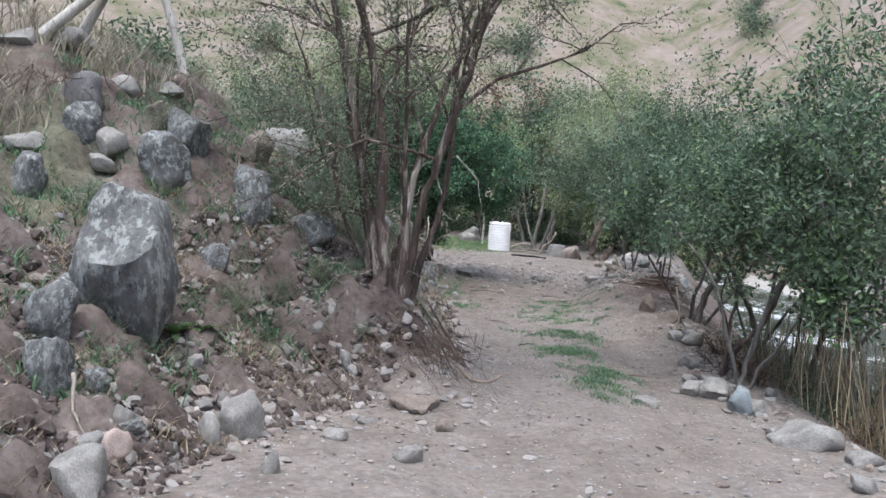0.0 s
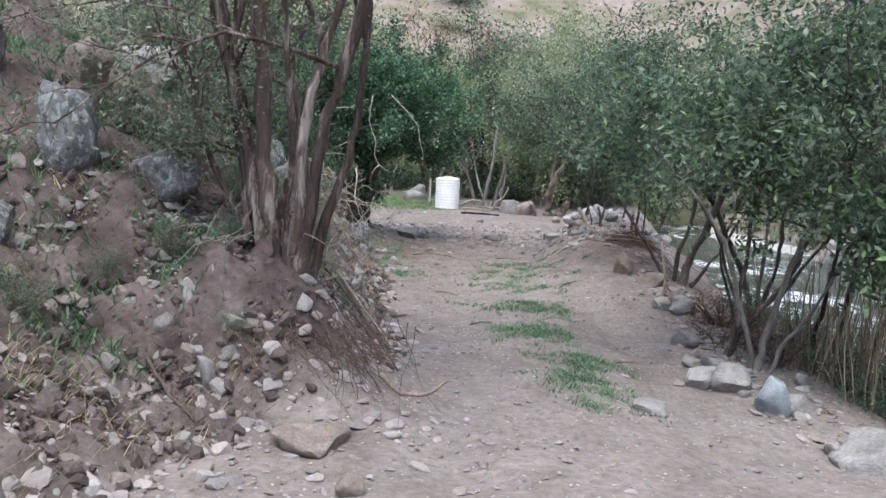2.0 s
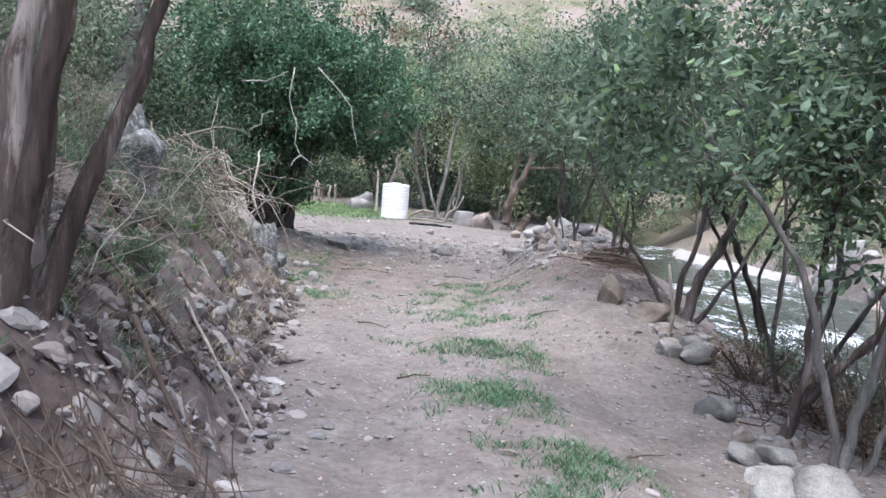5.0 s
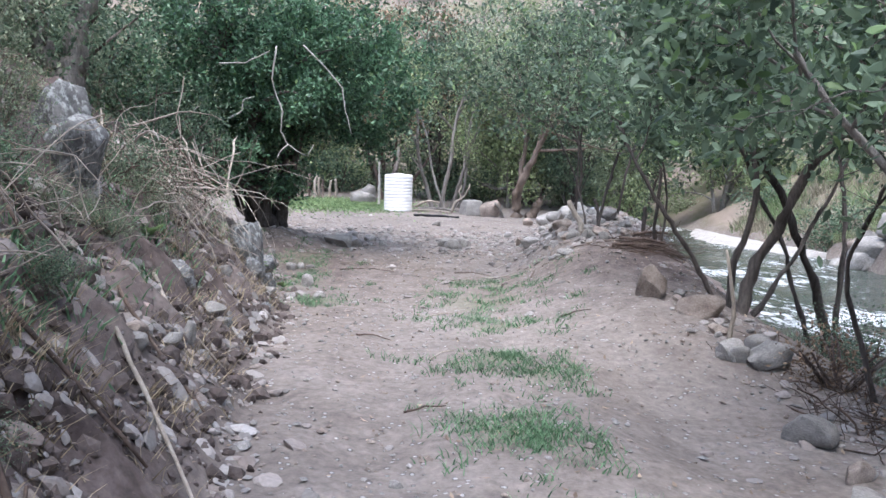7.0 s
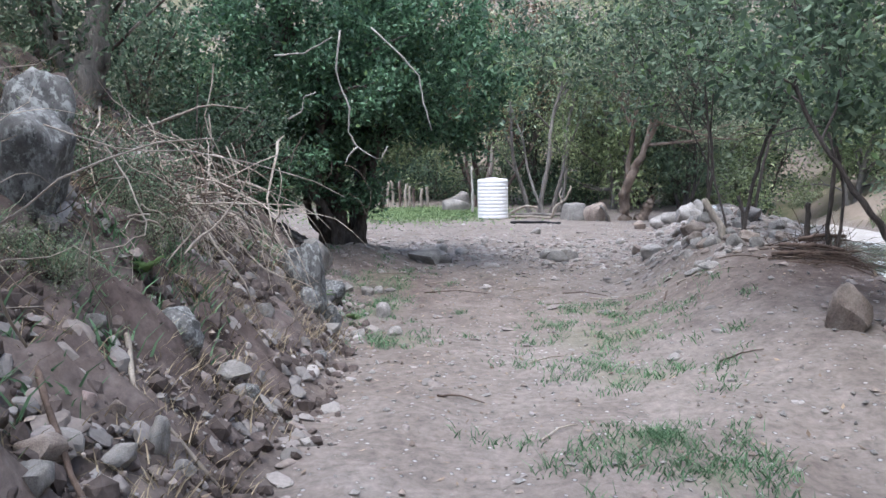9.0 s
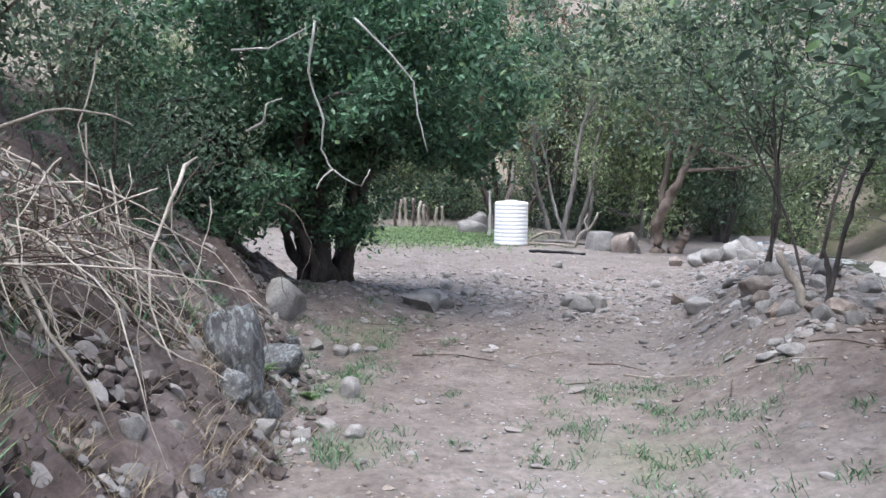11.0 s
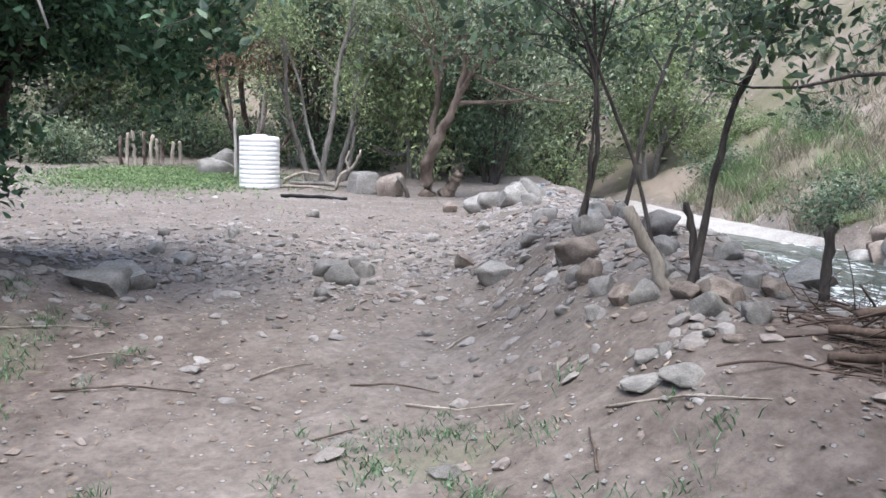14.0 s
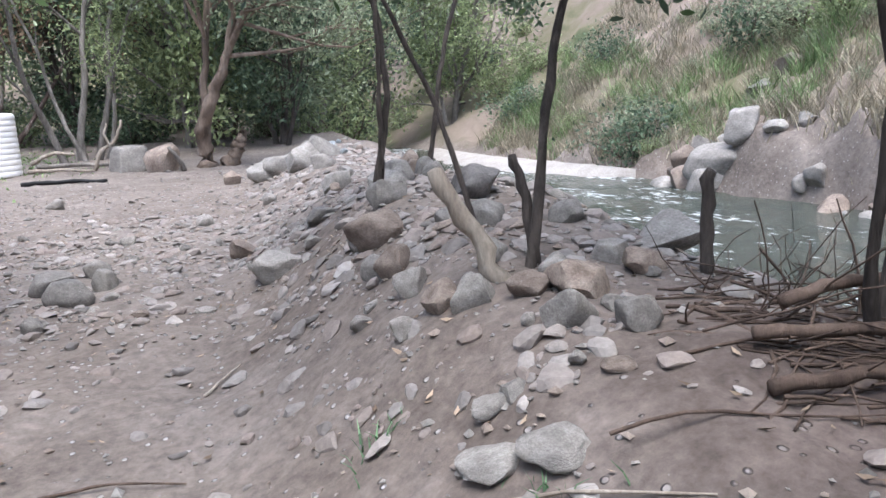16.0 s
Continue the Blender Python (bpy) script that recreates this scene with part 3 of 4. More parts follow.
BY_TANK = [
    (5.5, 32.9, 0.95, 0.62, "T"), (4.95, 33.7, 0.95, 0.55, "W"), (1.28, 40.13, 1.10, 0.44, "W"), (1.56, 42.89, 1.02, 0.69, "W"),
    (3.25, 28.68, 0.26, 0.14, "W"), (3.28, 23.61, 0.23, 0.14, "W"), (2.88, 23.25, 0.39, 0.18, "W"), (6.76, 28.89, 0.64, 0.30, "G"),
    (7.34, 28.37, 0.63, 0.31, "G"), (0.94, 24.88, 0.27, 0.14, "W"), (1.30, 24.09, 0.28, 0.15, "G"), (0.88, 26.55, 0.25, 0.12, "G"),
    (0.66, 22.21, 0.59, 0.25, "G"),
]

for rows, where in ((BANK_LOW, "lying on the eroded dirt bank"), (BANK_HIGH, "half buried in the upper bank"), (KERB_NEAR, "edging the track beside the shrubs"),
                    (KERB_MID, "edging the track"), (BANK_TOE, "at the foot of the bank"), (BANK_OUTCROP, "sticking out of the bank"),
                    (HEAP_LEFT, "among weeds beside the dark tree"), (HEAP_RIGHT_NEAR, "in the stone heap by the river"),
                    (HEAP_RIGHT_MID, "in the stone heap under the trees"), (TRACK_FAR, "on the stony track"), (BY_TANK, "lying near the white tank")):
    for row in rows:
        set_rock(*row, where)


def scatter_rocks(count, box, sizes, kinds, where, keep, seed):
    rng = random.Random(seed)
    n = 0
    while n < count:
        x, y = rng.uniform(box[0], box[1]), rng.uniform(box[2], box[3])
        if not keep(x, y):
            continue
        w = sizes[0] * (sizes[1] / sizes[0]) ** (rng.random() ** 1.8)
        set_rock(x, y, w, w * rng.uniform(.35, .75), rng.choice(kinds), where)
        n += 1


scatter_rocks(45, (3.2, 9.5, 18.6, 33), (.14, .42), "GGWWTB", "in the loose stone bar by the river", lambda x, y: -2.2 < x - float(edge_x(y)) < .9, 1)
scatter_rocks(20, (-.5, 6, 22, 27), (.10, .26), "GWWG", "in the stony strip across the track", lambda x, y: x > float(toe_x(y)) + .3, 2)
scatter_rocks(20, (-4, 1, 3.5, 16), (.10, .28), "GGTPL", "on the crumbling bank", lambda x, y: .0 < float(toe_x(y)) - x < 2.6, 3)
scatter_rocks(22, (3.2, 5.6, 3, 16), (.09, .30), "WWGT", "along the edge of the track", lambda x, y: -1.1 < x - float(edge_x(y)) < -.1, 4)
scatter_rocks(16, (5, 16, 12, 34), (.3, .9), "GGWT", "in the river shallows", lambda x, y: abs(x - float(river_x(y)) + HALF_RIVER) < 1.0, 6)
scatter_rocks(15, (12, 24, 17, 38), (.35, 1.0), "TGTG", "jutting out of the far slope", lambda x, y: 2.6 < x - float(river_x(y)) < 9, 7)
# broken pale rock face along the far waterline
scatter_rocks(42, (11, 18, 18, 29), (.35, 1.3), "GTWG", "in the rock face on the far bank", lambda x, y: HALF_RIVER - .3 < x - float(river_x(y)) < HALF_RIVER + 1.1, 8)


def mixed_stone():
    m, t, p = nodes_of("mixed_stone")
    g = t.nodes.new("ShaderNodeNewGeometry")
    col = ramp(t, g.outputs["Random Per Island"], [(0, (.16, .147, .137)), (.25, (.27, .25, .237)), (.45, (.215, .178, .157)), (.65, (.32, .30, .283)), (.85, (.25, .208, .188)), (1, (.40, .375, .355))])
    f = noise_node(t, 30, 6, .7)
    t.links.new(mix(t, .5, col, ramp(t, f, [(.3, (.28, .28, .28)), (.75, (.75, .75, .75))]), "OVERLAY"), p.inputs["Base Color"])
    p.inputs["Roughness"].default_value = .92
    p.inputs["Specular IOR Level"].default_value = .2
    bump(t, p, f, .5, .01)
    return m


M_MIXED = mixed_stone()


def stone_shapes(level):
    out = []
    for n in range(8):
        me = rock_mesh(300 + n, M_MIXED, level, .12)
        v = np.zeros(len(me.vertices) * 3, np.float32)
        me.vertices.foreach_get("co", v)
        tri = np.array([p.vertices[:] for p in me.polygons])
        out.append((v.reshape(-1, 3), tri))
        bpy.data.meshes.remove(me)
    return out


def loose_stones():
    """Broken stones, thick on the bank, the river bar and the strip across the track: the larger ones singly, the rest joined."""
    rng = np.random.default_rng(19)
    small, vs, fs, n0, single = (stone_shapes(1), stone_shapes(2)), [], [], 0, 0
    large = [rock_mesh(300 + n, M_ROCK["GTWG"[n % 4]], 2, .12) for n in range(8)]
    x, y = rng.uniform(-5, 8.5, 130000), rng.uniform(2.5, 33, 130000)
    e, d = x - edge_x(y), toe_x(y) - x
    dens = 1.0 * smooth(-.35, .1, d) * smooth(3.4, 1.2, d) + .9 * smooth(-3.0, -1.6, e) * (e < .8) * (y > 18.3) + 1.0 * np.exp(-((y - 24.3) / 2.4) ** 2) * (d < -.2) * (e < .5)
    dens = dens + .8 * np.exp(-((x + .6) / 1.2) ** 2 - ((y - 8.2) / 1.0) ** 2) + .5 * np.exp(-((e + .55) / .4) ** 2) * (y < 17) + .03 * (d < 0) * (e < 0)
    keep = rng.random(len(x)) < dens * (.25 + .9 * smooth(-.4, .5, wave(x, y, 1.9, 6)))
    x, y = x[keep][:19000], y[keep][:19000]
    z = height(x, y)
    sx, sy = (height(x + .1, y) - height(x - .1, y)) / .2, (height(x, y + .1) - height(x, y - .1)) / .2
    for k in range(len(x)):
        s = .03 * 6 ** (rng.random() ** 2.2)
        turn = Euler((math.atan(sy[k]) + rng.uniform(-.25, .25), -math.atan(sx[k]) + rng.uniform(-.25, .25), 0)).to_matrix() @ Euler((0, 0, rng.uniform(0, 6.28))).to_matrix()
        size = (s, s * rng.uniform(.55, 1), s * rng.uniform(.25, .6))
        if s > .115 and single < 300:
            single += 1
            ob = new("stone", large[k % 8])
            ob.matrix_world = Matrix.Translation((x[k], y[k], z[k] + s * .05)) @ turn.to_4x4() @ Matrix.Diagonal((*size, 1))
            tagged(ob, "broken stone lying loose on the " + ("crumbling bank" if d[keep][k] > 0 else "stony track"), "stone", "loose broken stones")
            continue
        v, f = small[int(s > .038)][k % 8]
        vs.append((v * np.array(size)) @ np.array(turn).T + np.array([x[k], y[k], z[k] + s * .05]))
        fs.append(f + n0)
        n0 += len(v)
    tagged(new("loose_stones", mesh_of("loose_stones", np.concatenate(vs), np.concatenate(fs), M_MIXED, False)), "broken grey and brown stones strewn over bank and track", "stones", kind="stuff")


loose_stones()


def clods():
    """Lumps of dry earth broken out of the bank, joined."""
    rng = np.random.default_rng(23)
    shapes, vs, fs, n0 = stone_shapes(1), [], [], 0
    x, y = rng.uniform(-4.5, 1.2, 40000), rng.uniform(3, 20, 40000)
    d = toe_x(y) - x
    keep = rng.random(len(x)) < smooth(-.3, .15, d) * smooth(3.6, 1.5, d) * (.25 + .9 * smooth(-.5, .5, wave(x, y, 2.7, 3)))
    x, y = x[keep][:9000], y[keep][:9000]
    z = height(x, y)
    for k in range(len(x)):
        v, f = shapes[k % 8]
        s = .022 * 7 ** (rng.random() ** 2)
        turn = np.array(Euler(rng.uniform(0, 6.28, 3)).to_matrix())
        vs.append((v * s * np.array([1, .85, .7])) @ turn.T + np.array([x[k], y[k], z[k] + s * .12]))
        fs.append(f + n0)
        n0 += len(v)
    tagged(new("dirt_clods", mesh_of("dirt_clods", np.concatenate(vs), np.concatenate(fs), M_CLOD, False)), "dark brown lumps of earth crumbling down the bank", "earth", kind="stuff")


clods()


def sand_bar():
    ys = np.linspace(30.2, 43, 40)
    s = np.linspace(0, 1, 7)
    Y, S = np.meshgrid(ys, s, indexing="ij")
    wide = 1.7 * np.sin(np.clip((Y - 30.2) / 12.8, 0, 1) * math.pi) ** .7
    X = river_x(Y) + HALF_RIVER + .35 - wide * S
    Z = WATER_Z + .22 - .3 * S ** 2 + .02 * wave(X, Y, 3, 1)
    n, m = X.shape
    i, j = np.meshgrid(np.arange(n - 1), np.arange(m - 1), indexing="ij")
    a = i * m + j
    tagged(new("sand_bar", mesh_of("sand_bar", np.stack([X, Y, Z], -1).reshape(-1, 3), np.stack([a, a + m, a + m + 1, a + 1], -1).reshape(-1, 4), M_SAND)),
           "pale sand bar on the far side of the river", "sand", kind="structure")


sand_bar()


def pebbles():
    """Loose chips and pebbles too many to count, joined."""
    rng = np.random.default_rng(9)
    base = np.array([(1, 0, 0), (0, 1, 0), (-1, 0, 0), (0, -1, 0), (0, 0, .8), (0, 0, -.8)], float)
    tri = np.array([(0, 1, 4), (1, 2, 4), (2, 3, 4), (3, 0, 4), (1, 0, 5), (2, 1, 5), (3, 2, 5), (0, 3, 5)])
    for name, mat, count in (("gravel", M_ROCK["G"], 11000), ("pale_gravel", M_ROCK["W"], 8000), ("brown_gravel", M_ROCK["T"], 9000)):
        x, y = rng.uniform(-4.5, 8, count * 3), rng.uniform(2.5, 32, count * 3)
        e, d = x - edge_x(y), toe_x(y) - x
        dens = np.where(d > 0, .8 * (d < 3), np.where(e > .6, 0, .22))
        dens = np.maximum(dens, .9 * smooth(-2.8, -1.6, e) * (e < .6) * (y > 18.2))
        dens = np.maximum(dens, .75 * np.exp(-((y - 24) / 2.6) ** 2) * (d < 0) * (e < .5))
        dens = np.maximum(dens, .5 * np.exp(-(d / .5) ** 2))
        dens = np.maximum(dens, .5 * np.exp(-((e + .6) / .6) ** 2))
        ok = rng.random(len(x)) < dens * (.35 + .65 * smooth(-.3, .5, wave(x, y, 1.4, 6)))
        x, y = x[ok][:count], y[ok][:count]
        s = .009 * (4.0 ** (rng.random(len(x)) ** 1.7))
        z = height(x, y) + s * .3
        sc = s[:, None] * rng.uniform(.6, 1.3, (len(x), 3)) * np.array([1, 1, .7])
        a = rng.uniform(0, 6.28, len(x))
        v = base[None] * sc[:, None] + rng.normal(0, .12, (len(x), 6, 3)) * s[:, None, None]
        vx = v[:, :, 0] * np.cos(a)[:, None] - v[:, :, 1] * np.sin(a)[:, None]
        vy = v[:, :, 0] * np.sin(a)[:, None] + v[:, :, 1] * np.cos(a)[:, None]
        v = np.stack([vx, vy, v[:, :, 2]], -1) + np.stack([x, y, z], -1)[:, None]
        q = (tri[None] + np.arange(len(x))[:, None, None] * 6).reshape(-1, 3)
        tagged(new(name, mesh_of(name, v.reshape(-1, 3), q, mat, False)), "loose stone chips strewn over track and bank", "gravel", kind="stuff")


pebbles()


# ---- water tank ----
def water_tank(x, y):
    root = thing("water_tank", x, y, ground_z(x, y), "upright white ribbed plastic water tank on the dirt", "water tank")
    prof = []
    for k in range(0, 111):
        f = k / 110
        prof.append((.492 + .014 * abs(math.sin(f * math.pi * 11)) ** .6, f * 1.27))
    prof = [(0.0, 0.0), (.46, 0.0)] + prof + [(.47, 1.292), (.40, 1.305), (.16, 1.32)]
    n = 40
    a = np.linspace(0, 2 * math.pi, n, endpoint=False)
    v = np.array([(r * math.cos(t), r * math.sin(t), z) for r, z in prof for t in a])
    i, j = np.meshgrid(np.arange(len(prof) - 1), np.arange(n), indexing="ij")
    q = np.stack([i * n + j, i * n + (j + 1) % n, (i + 1) * n + (j + 1) % n, (i + 1) * n + j], -1).reshape(-1, 4)
    part("body", mesh_of("body", v, q, M_TANK), root)
    lid = [(.17, 1.31), (.175, 1.345), (.16, 1.352), (.001, 1.356)]
    v = np.array([(r * math.cos(t), r * math.sin(t), z) for r, z in lid for t in a])
    i, j = np.meshgrid(np.arange(len(lid) - 1), np.arange(n), indexing="ij")
    q = np.stack([i * n + j, i * n + (j + 1) % n, (i + 1) * n + (j + 1) % n, (i + 1) * n + j], -1).reshape(-1, 4)
    part("lid", mesh_of("lid", v, q, M_TANK), root)


water_tank(2.5, 35.0)


def stick(name, pts, r0, r1, mat, label, category="stick", group="", sides=6):
    """A loose stick through points given as (x, y, height over the ground)."""
    p = np.array([(x, y, ground_z(x, y) + z) for x, y, z in pts], float)
    t = np.linspace(0, 1, max(8, 3 * len(p)))
    k = np.linspace(0, 1, len(p))
    line = np.stack([np.interp(t, k, p[:, i]) for i in range(3)], -1)
    rng = np.random.default_rng(abs(int(p[0, 0] * 100 + p[0, 1] * 37)) + 1)
    line[1:-1] += rng.normal(0, r0 * .22, line[1:-1].shape)
    girth = np.linspace(r0, r1, len(line)) * (1 + .12 * np.sin(t * 23))
    a, b = line[0] - line[1], line[-1] - line[-2]
    line = np.concatenate([[line[0] + a / np.linalg.norm(a) * r0 * .15], line, [line[-1] + b / np.linalg.norm(b) * r1 * .15]])
    v, q = tubes([(line, np.concatenate([[r0 * .03], girth, [r1 * .03]]))], sides)
    ob = new(name, mesh_of(name, v - p[0], q, mat))
    ob.location = p[0]
    return tagged(ob, label, category, group)


stick("plastic_pipe", [(2.9, 32.5, .04), (3.3, 32.4, .05), (3.8, 32.1, .04), (4.3, 31.9, .03)], .045, .04, M_BLACK, "short black plastic pipe lying on the ground", "pipe")
for pts, r, what in ((((4.35, 34.6, .0), (4.5, 34.55, .4), (4.85, 34.5, .62), (5.0, 34.5, 1.05)), .05, "forked bleached driftwood standing behind the tank"),
                     (((4.72, 34.5, .5), (4.62, 34.5, .8), (4.7, 34.5, 1.0)), .03, "bleached driftwood prong behind the tank"),
                     (((3.3, 35.6, .08), (4.0, 35.3, .1), (4.9, 34.9, .06)), .06, "weathered grey log lying behind the tank"),
                     (((3.1, 34.9, .05), (3.7, 34.5, .08), (4.3, 34.1, .05)), .045, "thin brown log lying beside the tank"),
                     (((3.2, 36.2, .1), (3.7, 36.0, .35), (4.1, 35.9, .3)), .05, "broken brown branch lying behind the tank"),
                     (((5.9, 32.9, .0), (5.8, 32.8, .25), (5.62, 32.8, .5)), .06, "broken stub of wood beside the twisted tree")):
    stick("driftwood", pts, r, r * .6, M_DEADWOOD if r < .055 else M_GREYBARK, what, "driftwood", "driftwood by the tank", 8)
for k in range(9):
    x, y = -1.9 + .24 * k + .06 * math.sin(k * 5), 43.5 + .3 * math.sin(k * 3)
    stick("fence_stake", [(x, y, -.1), (x + .03 * math.sin(k), y, .6), (x + .06 * math.sin(k * 2), y, 1.0 + .2 * math.sin(k * 7))], .07, .06, M_DEADWOOD if k % 3 else M_BARK, "rough wooden fence stake at the edge of the clearing", "fence stake", "fence stakes", 7)
stick("fence_stake", [(1.9, 38.5, -.1), (1.92, 38.5, .9), (1.9, 38.5, 1.75)], .05, .04, M_PALE_POLE, "tall pale stake standing behind the tank", "fence stake", "fence stakes", 7)
# bleached poles leaning on the bank top
for a, b in ((((-5.85, 10.4, -.1), (-4.6, 11.0, 1.4))), (((-5.5, 10.8, -.1), (-4.9, 11.1, 1.5))), (((-4.5, 12.9, -.1), (-5.3, 13.1, 2.2)))):
    za = ground_z(a[0], a[1])
    pts = np.array([(a[0], a[1], za + a[2]), tuple((np.array((a[0], a[1], za + a[2])) + np.array((b[0], b[1], za + b[2]))) / 2 + .03), (b[0], b[1], za + b[2])])
    v, q = tubes([(pts, [.085, .075, .065])], 8)
    ob = new("pole", mesh_of("pole", v - pts[0], q, M_PALE_POLE))
    ob.location = pts[0]
    tagged(ob, "leaning bleached grey wooden pole on the bank top", "pole", "leaning poles")


# ---- trees ----
def way(dx, dy, dz=1.0):
    return (dx, dy, dz)


# many-stemmed half-bare tree on the spur of the bank
plant_tree("bare_tree", -.56, 9.28, 21, "many-stemmed half-bare tree with peeling brown bark on the bank", [
    (-.2, .05, way(-.34, .05), 4.2, .036), (-.13, -.02, way(-.16, .1), 5.0, .066), (-.03, .05, way(-.06, .1), 5.4, .075), (.05, -.06, way(.0, .02), 5.2, .055),
    (.1, .02, way(.03, .06), 5.2, .055), (.15, .08, way(.1, .15), 4.8, .04), (.02, -.12, way(.04, -.05), 3.4, .03), (-.1, .12, way(-.5, .2), 3.6, .026), (.08, .14, way(.13, .25), 4.6, .036),
    (-.25, -.05, way(-.22, -.02), 1.3, .05), (-.06, -.1, way(-.1, -.06), 1.0, .045)],
    4, (9, 6, 4, 2), .55, .42, M_BARK, [(M_LEAF_TWIG, 40000, .042, .12, "sparse_leaves")], lift=.015, bend=.5, sink=.25, low=.26, floor=.8, wander=.42, gnarl=.3, sides=12)
# dense dark tree at the end of the bank
plant_tree("dark_tree", -.75, 22.7, 33, "dense dark evergreen tree with a black many-stemmed trunk", [
    (-.22, 0, way(-.14, -.1), 3.0, .12), (-.05, .1, way(-.05, .1), 4.4, .15), (.1, -.1, way(.04, -.08), 4.2, .14), (.24, .05, way(.12, -.05), 3.4, .11), (.05, .2, way(.1, .3), 3.6, .1),
    (-.3, .1, way(-.3, -.1), 2.8, .07), (-.05, -.15, way(-.12, -.25), 3.2, .08), (.14, .12, way(.2, .2), 3.4, .09)],
    3, (7, 5, 4), .55, .42, M_DARKBARK, [(M_LEAF_DARK, 84000, .095, .11, "crown"), (M_LEAF_FRESH, 4500, .095, .14, "young_leaves")], lift=.0, bend=.4, low=.4, floor=.55, gnarl=.3,
    clumps=[(.3, -.3, 1.0, .8, .6, .45, 12), (-.3, -.2, 3.6, 2.3, 2.1, 2.2, 170), (-2.3, -.3, 2.7, 1.6, 1.6, 1.5, 90), (1.85, -.6, 2.95, 1.35, 1.4, 1.5, 105), (.8, -1.1, 3.0, 1.1, .9, 1.3, 40), (-1.6, -.2, 1.2, .9, .7, .6, 22), (-2.6, -.5, 1.7, 1.2, 1.0, .8, 34)])
plant_tree("old_tree", -2.5, 17.2, 35, "old tree with a thick twisted fissured trunk on the bank", [
    (0, 0, way(.3, .1), 2.6, .17), (-.15, .1, way(.1, .3), 2.6, .12)], 3, (5, 5, 4), .5, .55, M_GREYBARK, [(M_LEAF_OLIVE, 9000, .07, .2, "crown")], lift=.06, bend=.4, floor=1.5)

# crooked trees between the track and the river
RIVER_TREES = [
    (5.25, 15.45, 41, M_DARKBARK, [(0, 0, way(.5, .1), 3.6, .07), (-.08, .05, way(-.05, .1), 3.4, .045), (-.12, 0, way(-.55, -.1), 2.6, .032), (.05, .05, way(.95, .2), 2.6, .034)],
     [(-.4, -.2, 2.7, 1.45, 1.2, 1.25, 70), (.9, .1, 2.9, 1.2, 1.2, 1.1, 40)], 1.45),
    (5.35, 13.1, 44, M_DARKBARK, [(0, 0, way(.1, .1), 3.4, .038), (.1, 0, way(.3, .1), 3.2, .03), (-.1, 0, way(-.25, .1), 2.6, .026)], [(.1, -.2, 2.9, 1.2, 1.0, 1.0, 40)], 1.6),
    (4.42, 11.75, 42, M_BARK, [(0, 0, way(.28, .15), 3.6, .046), (.06, .02, way(.05, -.05), 3.2, .034)], [(.3, 0, 3.0, 1.1, 1.0, 1.0, 36)], 1.75),
    (4.42, 11.0, 43, M_GREYBARK, [(0, 0, way(.36, .2), 3.4, .044), (0, .03, way(.12, .1), 3.0, .035), (.1, 0, way(.7, 0), 2.4, .025)], [(.6, .1, 3.0, 1.2, 1.0, 1.0, 40)], 1.7),
    (6.1, 12.2, 45, M_DARKBARK, [(0, 0, way(.1, .1), 5.2, .045), (.1, 0, way(.45, 0), 4.6, .035), (-.1, .1, way(-.3, .1), 4.2, .03)], [(0, 0, 3.2, 1.4, 1.2, 1.2, 40), (.6, 0, 4.6, 1.6, 1.2, 1.2, 60)], 1.6),
    (5.8, 9.4, 46, M_GREYBARK, [(0, 0, way(.05, .1), 4.8, .04), (.1, .1, way(.4, .1), 4.2, .03), (-.1, 0, way(-.2, .2), 3.6, .026)], [(.2, 0, 3.1, 1.3, 1.1, 1.3, 45), (.0, .1, 4.3, 1.3, 1.1, .9, 50), (-.2, 0, 5.1, 1.2, 1.0, .8, 45)], 1.5),
    (7.1, 16.6, 47, M_DARKBARK, [(0, 0, way(.05, 0), 4.6, .06), (.1, .1, way(.35, .1), 4.0, .04), (-.1, 0, way(-.3, .1), 3.6, .035)], [(0, 0, 3.6, 1.5, 1.3, 1.1, 40)], 2.2)]
for x, y, seed, bark, stems, clumps, low_leaf in RIVER_TREES:
    plant_tree("river_tree", x, y, seed, "crooked slender-stemmed leafy tree at the edge of the track", stems, 3, (8, 5, 4), .6, .45, bark,
               [(M_LEAF_BLUE, 7500, .085, .1, "crown"), (M_LEAF_FRESH, 800, .095, .1, "young_leaves")], group="trees along the river", lift=.015, bend=.55, low=.28,
               floor=low_leaf, wander=.6, clumps=clumps, gnarl=.28)
for x, y, seed, stems in (
        (5.08, 21.6, 51, [(0, 0, way(.08, 0), 3.4, .032), (.03, .03, way(.3, .1), 3.0, .02)]),
        (4.75, 19.25, 52, [(0, 0, way(.4, .05), 3.3, .027), (.03, .35, way(.2, .1), 3.0, .016)]),
        (6.6, 23.6, 53, [(0, 0, way(.2, .1), 3.8, .032)]),
        (5.24, 17.85, 54, [(0, 0, way(-.03, .05), 3.6, .026), (.08, .05, way(.05, .1), 3.4, .018)])):
    plant_tree("river_tree", x, y, seed, "thin dark-stemmed tree among the river stones", stems, 3, (12, 5, 4), .8, .5, M_DARKBARK,
               [(M_LEAF_BLUE, 5200, .08, .09, "crown"), (M_LEAF_FRESH, 800, .085, .1, "young_leaves")], group="trees along the river", lift=.0, bend=.6, low=.2, floor=1.3, wander=.5, gnarl=.25,
               clumps=[(.3, 0, 3.2, 1.7, 1.5, .9, 14)])
